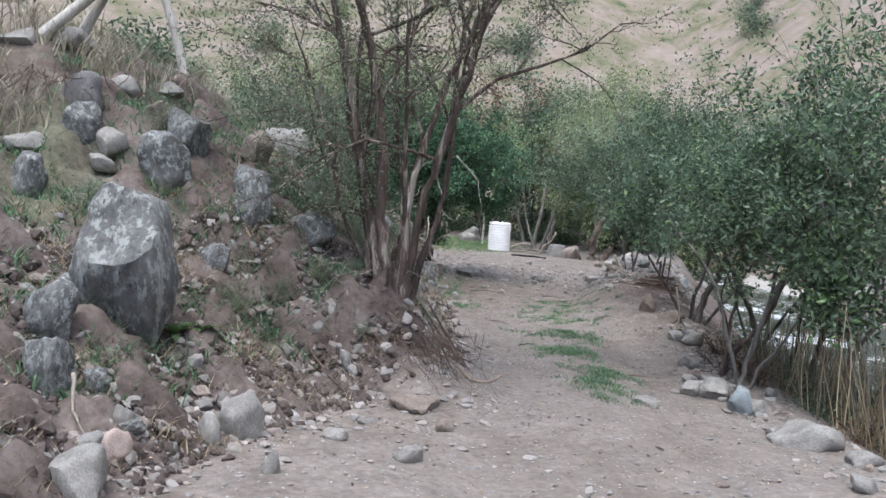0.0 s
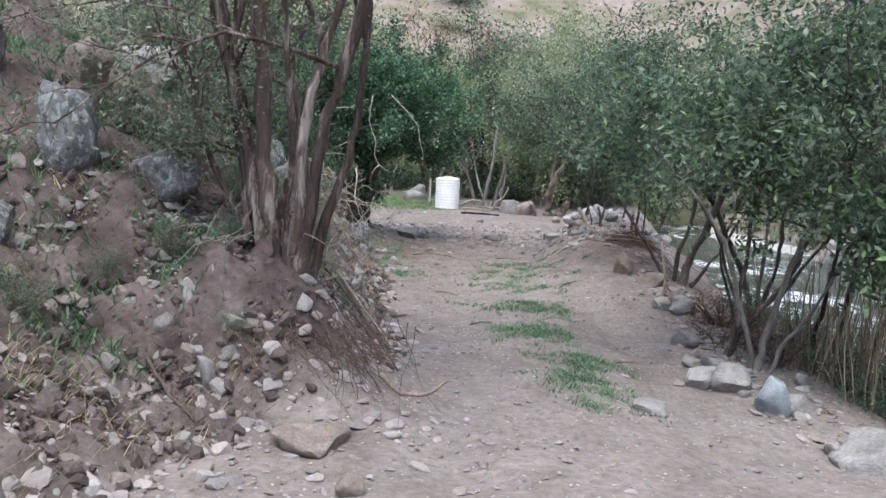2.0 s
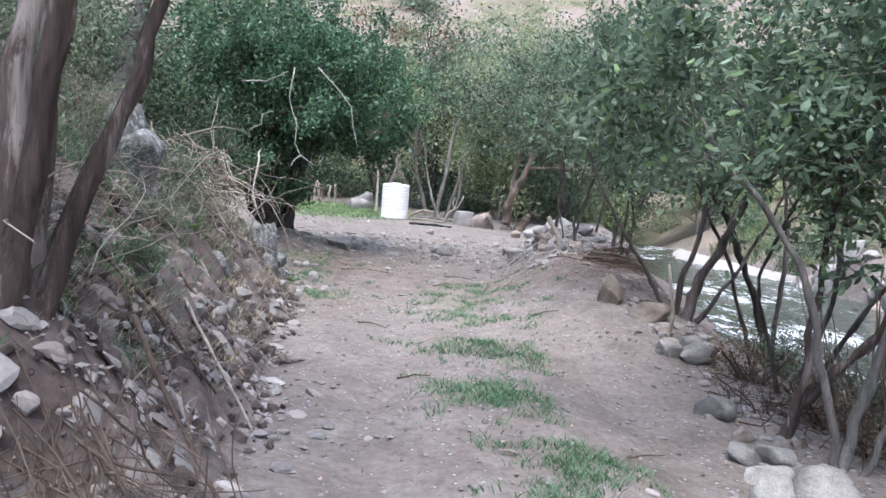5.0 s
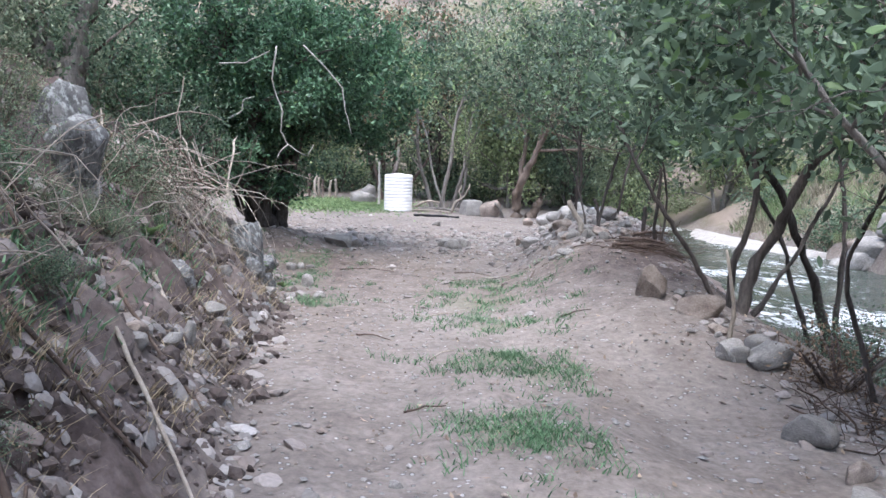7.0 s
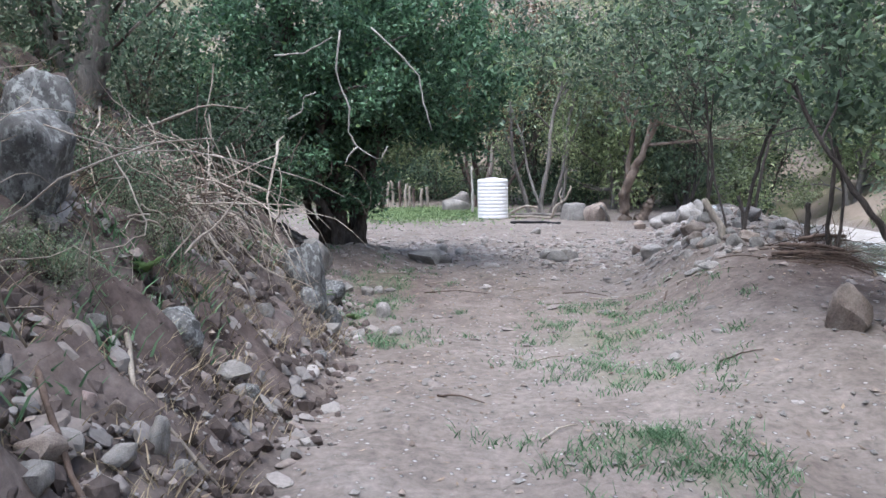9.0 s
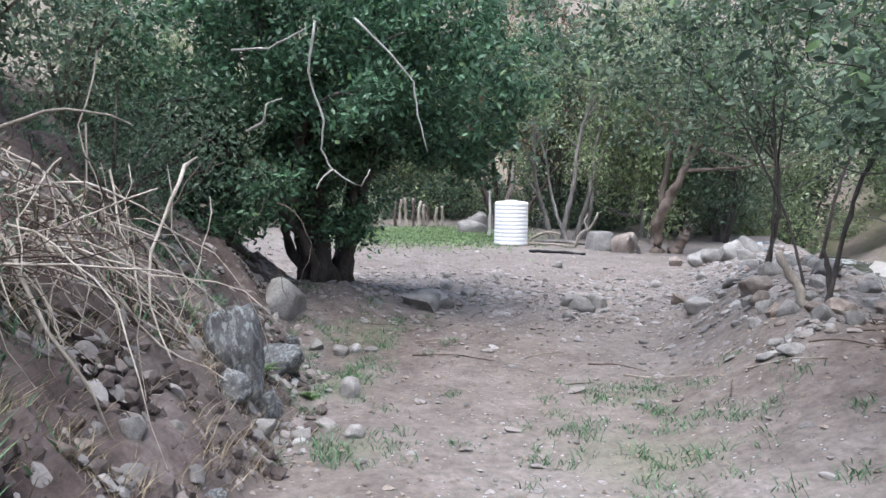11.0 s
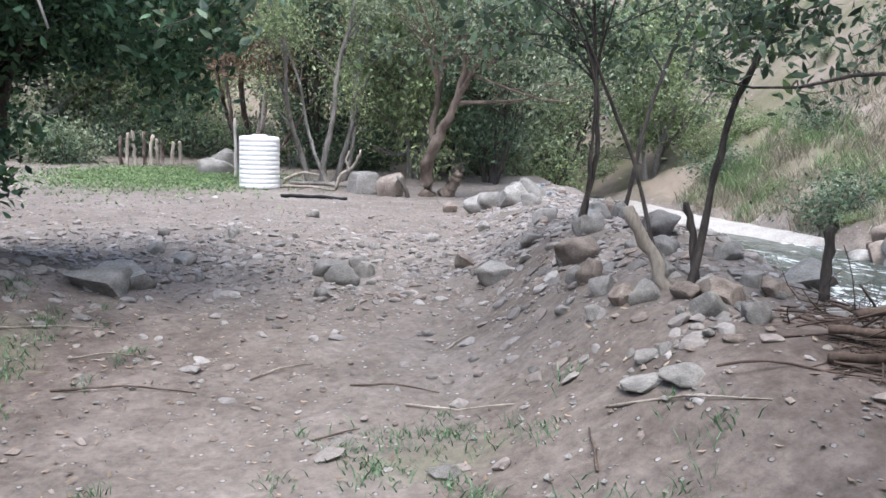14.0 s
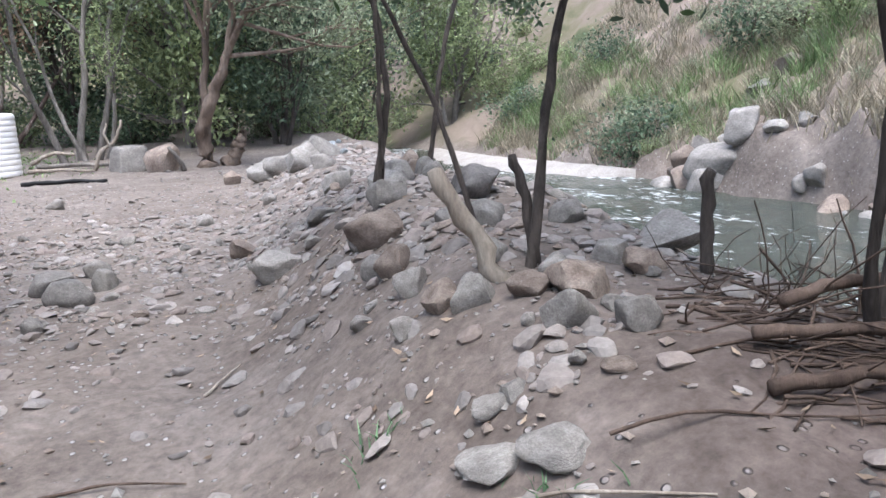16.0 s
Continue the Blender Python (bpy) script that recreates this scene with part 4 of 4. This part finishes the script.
plant_tree("leafy_shrub", 5.5, 8.9, 55, "bright green broad-leaved shrub at the edge of the track", [
    (0, 0, way(.1, .1), 2.2, .025), (.1, 0, way(.4, .1), 2.2, .02), (-.1, .1, way(-.3, .2), 2.0, .02)], 2, (7, 5), .5, .45, M_BARK,
    [(M_LEAF_BLUE, 4000, .1, .15, "foliage"), (M_LEAF_FRESH, 1500, .11, .15, "young_leaves")], category="shrub", floor=.8, low=.4)
# twisted tree with orange bark and its boulders
plant_tree("twisted_tree", 6.45, 33.2, 61, "leaning twisted tree with orange-brown peeling bark", [
    (0, 0, way(.06, .05), 3.4, .17), (.38, .1, way(-.05, .1), 1.0, .2), (.0, .05, way(.16, .1), 4.2, .11)], 3, (8, 5, 4), .6, .7, M_RUSTBARK,
    [(M_LEAF_GREY, 15000, .10, .2, "crown")], lift=.03, bend=.34, low=.62, floor=2.2, gnarl=.2, clumps=[(.2, 0, 5.0, 2.4, 2.0, 1.2, 40)])
plant_tree("grey_tree", 4.4, 37.5, 62, "cluster of slender grey trunks behind the tank", [
    (-.4, 0, way(-.15, .1), 4.6, .08), (0, .2, way(0, .05), 5.2, .1), (.3, 0, way(.1, 0), 5.0, .09), (.6, .3, way(.3, .1), 4.4, .07), (.1, -.2, way(-.05, .1), 4.4, .06)],
    3, (5, 5, 3), .35, .42, M_GREYBARK, [(M_LEAF_OLIVE, 12000, .10, .25, "crown")], lift=.04, low=.35, floor=.8)

# woods closing the valley
woods_rng = random.Random(17)
models = []
for k, (mat, bark, seed) in enumerate(((M_LEAF_OLIVE, M_GREYBARK, 71), (M_LEAF_BLUE, M_DARKBARK, 72), (M_LEAF_GREY, M_GREYBARK, 73), (M_LEAF_DRY, M_BARK, 74))):
    models.append(plant_tree("woodland_tree", (-3, 9, 14, 2.5)[k], (48, 42, 47, 43)[k], seed, ("olive-green", "dark green", "grey-green", "rust-brown half-dry")[k] + " leafy tree in the riverside woods",
                             [(-.3, 0, way(-.25, 0), 5.4, .09), (0, .1, way(.03, .1), 6.4, .12), (.35, 0, way(.3, .1), 5.6, .08)], 2, (7, 6), .55, .5, bark,
                             [(mat, (11000, 11000, 11000, 6000)[k], .19, .33, "crown")], group="woods", lift=.02, low=.1, split=False,
                             floor=(.3, .3, .8, 3.0)[k], clumps=[(0, 0, 4.6, 2.2, 2.2, 2.4, 40), (0, 0, 1.8, 1.8, 1.8, 1.2, 9)]))
WOODS = [(7.5, 39), (9.5, 37.5), (11, 41), (13, 44), (16, 48), (18, 54), (12, 50), (8, 47), (5, 45), (2.5, 48), (-1, 52), (-4.5, 50), (-7, 47), (-10, 50), (0, 58), (5, 56), (10, 58), (15, 60),
         (21, 62), (-9, 56), (-14, 54), (20, 46), (23, 52), (-12, 44), (26, 58), (-6, 60), (8, 66), (16, 70), (0, 68), (24, 70)]
for k, (x, y) in enumerate(WOODS):
    s = woods_rng.uniform(.75, 1.2)
    m = pose(x, y, ground_z(x, y) - .1, 0, 0, woods_rng.uniform(0, 360))
    ob = copy_thing(models[(0, 1, 2, 0, 1, 2, 0)[k % 7] if k != 9 else 3], m)
    ob.scale = (s, s, s * woods_rng.uniform(.9, 1.15))


# shrubs on the hillsides
def bush(name, x, y, seed, label, mat, r, count, size):
    rng = np.random.default_rng(seed)
    root = thing(name, x, y, ground_z(x, y), label, "bush", "hillside bushes")
    st = [limb(rng, (0, 0, -.1), (rng.normal(0, .6), rng.normal(0, .6), 1), r * 1.3, .03, .01, .3, 0, 5) for _ in range(9)]
    v, q = tubes(st, 4)
    tagged(part("twig_tangle", mesh_of("twig_tangle", v, q, M_BARK), root), kind="stuff")
    tips = np.concatenate([p[1:] for p, _ in st])
    v, q = leaves(rng, tips, r * .28, count, size)
    part("foliage", mesh_of("foliage", v, q, mat, False), root)
    return root


bush_models = [bush("hill_bush", 19, 27, 81, "pale green bush on the dry hillside", M_LEAF_OLIVE, 1.0, 1500, .13),
               bush("hill_bush", 21, 31, 82, "dark green bush on the dry hillside", M_LEAF_BLUE, 1.1, 1500, .14),
               bush("hill_bush", -9, 20, 83, "grey-green bush on the dry hillside", M_LEAF_GREY, .9, 1500, .12)]
for k in range(110):
    while True:
        if k < 45:
            y = woods_rng.uniform(12, 60)
            x = float(river_x(y)) + HALF_RIVER + woods_rng.uniform(1.2, 22)
        elif k < 70:
            y = woods_rng.uniform(10, 60)
            x = float(toe_x(y)) - woods_rng.uniform(6, 30)
        else:
            y, x = woods_rng.uniform(72, 190), woods_rng.uniform(-70, 80)
        break
    s = woods_rng.uniform(.5, 1.3) * (1 if k < 70 else 2.6)
    ob = copy_thing(bush_models[k % 3], pose(x, y, ground_z(x, y), 0, 0, woods_rng.uniform(0, 360)))
    ob.scale = (s, s, s * woods_rng.uniform(.6, 1.0))


# low scrub over the rocky far slope
for k in range(60):
    y = woods_rng.uniform(17, 36)
    x = float(river_x(y)) + HALF_RIVER + woods_rng.uniform(.9, 6.5)
    s = woods_rng.uniform(.22, .5)
    copy_thing(bush_models[(0, 2, 2)[k % 3]], pose(x, y, ground_z(x, y) - .03, 0, 0, woods_rng.uniform(0, 360))).scale = (s, s, s * .8)
# undergrowth below the woods and brown scrub beside the track
for k in range(34):
    x, y = woods_rng.uniform(-9, 15), woods_rng.uniform(40, 50)
    s = woods_rng.uniform(.7, 1.5)
    copy_thing(bush_models[(1, 0, 1, 2)[k % 4]], pose(x, y, ground_z(x, y), 0, 0, woods_rng.uniform(0, 360))).scale = (s, s, s)
scrub = bush("dry_scrub", 5.2, 12.2, 86, "brown half-dead scrub at the edge of the track", M_LEAF_DRY, .5, 900, .05)
for k, (x, y, s) in enumerate(((5.1, 13.4, .9), (4.95, 11.4, .7), (5.5, 10.8, .9), (5.1, 8.8, .7))):
    copy_thing(scrub, pose(x, y, ground_z(x, y), 0, 0, 70 * k)).scale = (s, s, s)

# grey-green thicket behind the bank
thicket = [bush("thicket_bush", -3.1, 13.6, 84, "twiggy grey-green bush on the bank top", M_LEAF_TWIG, 1.0, 5000, .06), bush("thicket_bush", -3.6, 16.0, 85, "twiggy dark green bush on the bank top", M_LEAF_BLUE, 1.1, 5000, .07)]
for k, (x, y, s) in enumerate(((-2.4, 14.8, .8), (-3.0, 17.8, 1.1), (-4.2, 18.6, 1.5), (-1.9, 18.6, .8), (-3.2, 20.5, 1.2), (-2.2, 12.6, .55), (-1.6, 13.4, .4), (-1.2, 12.3, .3),
                                (-.9, 14.6, .3), (-1.3, 15.0, .4), (-.8, 13.3, .22), (-1.9, 10.4, .4), (-1.2, 10.2, .25), (-.75, 10.2, .22), (-2.9, 7.3, .25), (-3.4, 7.6, .3), (-2.2, 7.9, .2), (-1.1, 9.4, .16), (-1.5, 9.0, .2), (-.9, 8.7, .12), (-1.9, 8.6, .18), (-.2, 9.9, .14), (-1.4, 11.0, .3), (-.6, 11.6, .16), (-1.0, 12.9, .22), (-3.9, 8.0, .25), (-3.7, 9.6, .3), (5.6, 9.8, .5), (6.2, 10.6, .7), (5.7, 11.8, .45), (6.3, 13.2, .6), (6.6, 9.0, .8), (5.4, 7.4, .4), (6.2, 14.6, .5), (5.9, 8.2, .6))):
    ob = copy_thing(thicket[k % 2], pose(x, y, ground_z(x, y), 0, 0, 50 * k))
    ob.scale = (s, s, s)

# ---- brushwood, roots and sticks ----
def heap_of_twigs(name, label, x, y, z, size, count, length, rad, mat, seed, category, flat=.35, along=(1, 0, 0), curve=.5, droop=-.03):
    """A tangle of bare branches: the thick ones are parts of their own, the thin ones one tangle."""
    rng = np.random.default_rng(seed)
    root = thing(name, x, y, z, label, category)
    thin = []
    for k in range(count):
        c = rng.normal(0, 1, 3) * np.array(size)
        c[2] = abs(c[2]) * .8 - .05
        d = np.array(along) + rng.normal(0, .55, 3) * np.array([1, 1, flat])
        ln = length * rng.uniform(.4, 1.2)
        l = limb(rng, c - d / np.linalg.norm(d) * ln * .5, d, ln, rad * rng.uniform(.4, 1.2), rad * .25, curve, droop, 10)
        l[0][:, 2] = np.maximum(l[0][:, 2], height(l[0][:, 0] + x, l[0][:, 1] + y) - z + rad * .5)
        if k < count // 6:
            l[1][0] *= .2
            v, q = tubes([(l[0], l[1] * 1.8)], 6)
            part("branch", mesh_of("branch", v, q, mat), root)
        else:
            thin.append(l)
    v, q = tubes(thin, 4)
    tagged(part("twig_tangle", mesh_of("twig_tangle", v, q, mat), root), kind="stuff")
    return root


heap_of_twigs("brush_pile", "tangled pile of bleached bare branches on the bank", -1.05, 16.0, ground_z(-1.05, 16.0) + .25, (.34, .6, .3), 165, 1.6, .008, M_DEADWOOD, 91, "brush pile", .6, (.9, -.25, -.15), .4, -.13)
heap_of_twigs("brush_pile", "brown tangle of fine twigs under the bleached branches", -1.2, 15.3, ground_z(-1.2, 15.3) + .1, (.5, .7, .25), 240, .9, .005, M_ROOT, 98, "brush pile", .8, (.6, -.4, -.3), .6)
heap_of_twigs("brush_pile", "dark heap of cut branches and roots beside the track", 5.2, 17.72, ground_z(5.2, 17.72), (.18, .2, .08), 120, .85, .007, M_ROOT, 92, "brush pile", .25, (1, -.35, 0), .3)
heap_of_twigs("dead_shrub", "bare dark dead shrub beside the branch heap", 5.35, 18.3, ground_z(5.35, 18.3), (.18, .15, .05), 60, .8, .006, M_ROOT, 96, "shrub", 1.0, (.5, -.1, .7), .4)
heap_of_twigs("dry_brush", "brown dead brushwood under the trees", 4.9, 12.8, ground_z(4.9, 12.8), (.22, .9, .18), 160, .7, .006, M_ROOT, 93, "brushwood", .9, (.2, .4, .5), .5)
heap_of_twigs("roots", "fan of exposed dark roots hanging down the bank", .0, 8.8, ground_z(-.05, 8.9) + .05, (.2, .25, .1), 110, .8, .0045, M_ROOT, 94, "roots", .6, (.75, -.5, -.75), .35)
heap_of_twigs("dry_brush", "grey dead twigs behind the stone heap", -1.1, 11.4, ground_z(-1.1, 11.4), (.6, 1.2, .25), 200, .8, .005, M_DEADWOOD, 95, "brushwood", .9, (.3, -.2, .5), .5)
heap_of_twigs("dry_brush", "brown dead twigs hanging over the upper bank", -5.0, 9.2, ground_z(-5.0, 9.2), (.5, .4, .15), 120, .5, .006, M_ROOT, 97, "brushwood", .9, (.2, -.5, -.6), .4)

stick("cut_branch", [(.25, 8.5, .28), (.4, 8.45, .2), (.62, 8.5, .22), (.78, 8.7, .3)], .022, .012, M_RUSTBARK, "curved orange-brown branch sticking out of the bank", "branch")
stump_z = ground_z(4.62, 19.2)
stick("broken_stump", [(x, y, stump_z - ground_z(x, y) + z) for x, y, z in ((4.62, 19.2, -.1), (4.5, 19.3, .2), (4.36, 19.38, .5))], .05, .04, M_DEADWOOD, "broken leaning tree stump among the stones", "stump", sides=9)
stick("cut_sapling", [(4.85, 19.3, -.05), (4.83, 19.35, .3), (4.8, 19.4, .5)], .03, .022, M_DARKBARK, "short dark cut stem beside the thin tree", "stump")
stick("cut_sapling", [(5.36, 18.7, -.05), (5.37, 18.72, .25), (5.37, 18.7, .45)], .032, .03, M_DARKBARK, "dark cut stem standing in the brush", "stump")
stick("cut_sapling", [(4.45, 14.1, -.05), (4.5, 14.15, .4), (4.42, 14.2, .9)], .024, .014, M_DEADWOOD, "pale dead stem standing by the track", "stump")
stick("log", [(4.72, 17.95, .06), (5.0, 17.78, .1), (5.25, 17.6, .1)], .024, .02, M_ROOT, "weathered dark log in the branch heap", "log", sides=9)
stick("log", [(4.95, 18.02, .1), (5.15, 17.95, .16), (5.4, 17.9, .2)], .026, .02, M_ROOT, "weathered dark log in the branch heap", "log", sides=9)
stick("log", [(4.55, 17.75, .03), (4.8, 17.62, .08), (5.2, 17.45, .1)], .026, .02, M_ROOT, "weathered dark log in the branch heap", "log", sides=9)

for k, row in enumerate((((-.35, 11.9, .05), (.0, 11.4, .06), (.35, 10.8, .03)), ((-.6, 12.7, .04), (-.2, 12.2, .05), (.2, 11.9, .03)), ((-.8, 11.2, .08), (-.35, 10.9, .06), (.1, 10.9, .04)),
                         ((-.5, 13.4, .05), (-.3, 13.0, .07), (.1, 12.9, .03)), ((-1.2, 12.4, .06), (-.9, 11.9, .1), (-.5, 11.6, .04)), ((-1.5, 8.3, .05), (-1.2, 8.0, .08), (-.95, 7.9, .03)),
                         ((-2.6, 5.2, .2), (-2.5, 5.0, .1), (-2.35, 4.9, .02)), ((-.15, 9.9, .3), (.1, 9.6, .2), (.4, 9.3, .03)))):
    stick("fallen_branch", row, .016, .008, M_ROOT if k % 3 else M_DEADWOOD, "thin dead branch lying down the bank", "branch", "branches on the bank")

# bleached dead boughs hanging in the dark tree
for line in (((-.25, 2.89), (-.32, 2.33), (-.15, 1.92), (-.17, 1.6), (-.06, 1.4), (.23, 1.22), (.33, 1.41)), ((-.95, 1.77), (-.76, 1.88), (-.74, 2.06), (-.58, 2.11)),
             ((.15, 2.92), (.48, 2.61), (.76, 2.29), (.79, 2.03), (.91, 1.6)), ((-1.1, 2.59), (-.72, 2.61), (-.35, 2.81)), ((-.06, 1.4), (-.15, 1.33), (-.22, 1.2))):
    g = [ground_z(px, 19.6) for px, _ in line]
    stick("dead_bough", [(px, 19.6, pz - gz) for (px, pz), gz in zip(line, g)], .014, .008, M_PALE_POLE, "bleached dead bough hanging in the dark tree", "branch", "hanging dead boughs")
for k, (x, y, a, ln) in enumerate(((3.6, 20.6, 40, .35), (2.9, 19.7, -20, .6), (2.2, 20.2, 25, .5), (1.2, 19.9, -12, .9), (1.0, 20.6, 5, .5), (2.4, 19.0, 30, .4), (3.2, 19.2, -35, .7), (1.5, 12.6, 10, .3),
                                  (3.9, 17.9, -60, .8), (3.5, 18.0, 70, .4), (2.0, 16.2, 20, .4), (1.2, 15.0, -10, .35), (1.8, 14.2, 35, .3), (3.4, 15.5, 15, .4), (.5, 21.2, 12, .9), (3.0, 11.0, 30, .4))):
    c, s = math.cos(radians(a)) * ln / 2, math.sin(radians(a)) * ln / 2
    stick("stick", [(x - c, y - s, .012), (x, y, .03), (x + c, y + s, .012)], .009, .004, M_ROOT if k % 2 else M_DEADWOOD, "thin dry stick lying on the dirt", "stick", "loose sticks", 5)


# ---- grass, weeds, canes and fallen leaves ----
def blades(rng, x, y, hgt, lean=.35, width=.006):
    n = len(x)
    z = height(x, y)
    h = hgt * rng.uniform(.5, 1.2, n)
    a, b = rng.uniform(0, 6.28, n), rng.uniform(0, 6.28, n)
    w = width * rng.uniform(.6, 1.3, n)
    p = np.stack([x, y, z - .01], -1)
    side = np.stack([np.cos(a) * w, np.sin(a) * w, 0 * w], -1)
    out = np.stack([np.cos(b) * h * lean, np.sin(b) * h * lean, h], -1) * rng.uniform(.7, 1.2, (n, 1))
    v = np.stack([p - side, p + side, p + out * .55 + side * .7, p + out * .55 - side * .7, p + out * .55 - side * .7, p + out * .55 + side * .7,
                  p + out * np.array([1.5, 1.5, .95]) + side * .1, p + out * np.array([1.5, 1.5, .95]) - side * .1], 1)
    return v.reshape(-1, 3), np.arange(n * 8).reshape(-1, 4)


def grass():
    rng = np.random.default_rng(12)
    gx, gy = [], []
    for k, (px, py, rx, ry) in enumerate(GRASS_PATCHES):
        n = int((1300, 1100, 1300, 600, 1300, 700, 1800, 700, 700, 1500, 900, 4000, 1600, 500)[k])
        nc = max(8, n // 28)
        cx, cy = px + rng.normal(0, .55, nc) * rx, py + rng.normal(0, .55, nc) * ry
        i = rng.integers(0, nc, n)
        gx.append(cx[i] + rng.normal(0, .06, n))
        gy.append(cy[i] + rng.normal(0, .06, n))
    v, q = blades(rng, np.concatenate(gx), np.concatenate(gy), .075, .6, .0045)
    tagged(new("grass", mesh_of("grass", v, q, M_GRASS, False)), "short green grass in patches along the track", "grass", kind="stuff")
    n = 16000
    gx, gy = -.2 + rng.normal(0, 1.6, n), 38.6 + rng.normal(0, 2.4, n)
    v, q = blades(rng, gx, gy, .07, .6, .025)
    tagged(new("lawn", mesh_of("lawn", v, q, M_LAWN, False)), "soft green grass in the clearing behind the tank", "grass", kind="stuff")
    # weeds on the bank
    n = 26000
    nc = 520
    cy = rng.uniform(3.5, 20, nc)
    cx = toe_x(cy) - rng.uniform(.7, 5.5, nc)
    i = rng.integers(0, nc, n)
    v, q = blades(rng, cx[i] + rng.normal(0, .13, n), cy[i] + rng.normal(0, .13, n), .13, .6, .008)
    tagged(new("weeds", mesh_of("weeds", v, q, M_GRASS, False)), "green weeds growing among the bank stones", "weeds", kind="stuff")
    n = 15000
    nc = 420
    cy = rng.uniform(4, 18, nc)
    cx = toe_x(cy) - rng.uniform(.1, 3.2, nc)
    i = rng.integers(0, nc, n)
    v, q = blades(rng, cx[i] + rng.normal(0, .1, n), cy[i] + rng.normal(0, .1, n), .14, .9, .004)
    tagged(new("dead_grass", mesh_of("dead_grass", v, q, M_REED, False)), "brown dead grass and fine roots on the bank", "grass", kind="stuff")
    n = 60000
    nc = 1500
    cy = rng.uniform(8, 40, nc)
    cx = np.where(rng.random(nc) < .3, toe_x(cy) - rng.uniform(4.5, 12, nc), river_x(cy) + HALF_RIVER + 1.0 + 11 * rng.random(nc) ** 1.3)
    i = rng.integers(0, nc, n)
    v, q = blades(rng, cx[i] + rng.normal(0, .2, n), cy[i] + rng.normal(0, .2, n), .45, .4, .015)
    tagged(new("dry_grass", mesh_of("dry_grass", v, q, M_STRAW, False)), "pale dry grass on the slopes above the river", "grass", kind="stuff")
    n = 9000
    nc = 90
    cy = rng.uniform(16, 42, nc)
    cx = river_x(cy) + HALF_RIVER + rng.uniform(1.0, 5.5, nc) + 1.2 * smooth(28, 24, cy)
    i = rng.integers(0, nc, n)
    v, q = blades(rng, cx[i] + rng.normal(0, .22, n), cy[i] + rng.normal(0, .22, n), .6, .4, .013)
    tagged(new("reed_grass", mesh_of("reed_grass", v, q, M_LAWN, False)), "tall green grass clumps along the far bank", "grass", kind="stuff")


grass()


def broadleaf_plant(x, y, seed, count, size):
    rng = np.random.default_rng(seed)
    root = thing("broadleaf_plant", x, y, ground_z(x, y), "green broad-leaved rosette plant on the bank", "plant", "bank plants")
    for k in range(count):
        a, up = k * 2.4, rng.uniform(.25, 1.1)
        d = np.array([math.cos(a) * math.cos(up), math.sin(a) * math.cos(up), math.sin(up)])
        s = np.array([-math.sin(a), math.cos(a), 0])
        ln = size * rng.uniform(.7, 1.2)
        f = np.linspace(0, 1, 6)
        mid = d[None] * (f * ln)[:, None] - np.array([0, 0, 1])[None] * (f ** 2 * ln * .45)[:, None]
        w = (np.sin(np.clip(f * .93 + .05, 0, 1) * math.pi) * ln * .17)[:, None]
        v = np.concatenate([mid - s * w + np.array([0, 0, .012]), mid, mid + s * w + np.array([0, 0, .012])])
        q = [(i, i + 1, 7 + i, 6 + i) for i in range(5)] + [(6 + i, 7 + i, 13 + i, 12 + i) for i in range(5)]
        part("leaf", mesh_of("leaf", v, q, M_LEAF_FRESH), root)


for k, (x, y, s) in enumerate(((-2.55, 7.1, .3), (-2.35, 7.35, .2), (-3.3, 6.6, .2), (-.6, 9.9, .16), (-.75, 14.3, .2), (-.3, 17.9, .2), (.0, 18.3, .15))):
    broadleaf_plant(x, y, k, 13, s)


def canes():
    rng = np.random.default_rng(14)
    lines = []
    for _ in range(620):
        y = rng.uniform(5.5, 13)
        x = float(edge_x(y)) + rng.uniform(.1, 2.2)
        z = ground_z(x, y)
        lines.append(limb(rng, (x, y, z - .05), (rng.normal(0, .14), rng.normal(0, .14), 1), rng.uniform(.6, 1.8), .009, .004, .12, 0, 5))
    v, q = tubes(lines, 4)
    tagged(new("canes", mesh_of("canes", v, q, M_REED)), "dry upright canes between the track and the river", "canes", kind="stuff")


canes()


def litter():
    rng = np.random.default_rng(15)
    n = 12000
    x, y = rng.uniform(-3, 6.5, n), rng.uniform(3, 30, n)
    keep = rng.random(n) < .25 + .5 * (toe_x(y) > x) + .75 * np.exp(-(((x - .6) / 1.6) ** 2 + ((y - 20.5) / 3) ** 2)) + .4 * np.exp(-((x - edge_x(y)) / .7) ** 2)
    x, y = x[keep], y[keep]
    c = np.stack([x, y, height(x, y) + .012], -1)
    a = rng.uniform(0, 6.28, len(x))
    d = np.stack([np.cos(a), np.sin(a), rng.normal(0, .2, len(x))], -1)
    s = np.stack([-np.sin(a), np.cos(a), rng.normal(0, .25, len(x))], -1)
    ln = rng.uniform(.012, .034, (len(x), 1))
    v = np.stack([c - d * ln, c + s * ln * .4, c + d * ln, c - s * ln * .4], 1)
    v[:, 2, 2] += ln[:, 0] * .3
    tagged(new("leaf_litter", mesh_of("leaf_litter", v.reshape(-1, 3), np.arange(len(x) * 4).reshape(-1, 4), M_LITTER, False)), "brown fallen leaves scattered on the dirt", "leaves", kind="stuff")


litter()
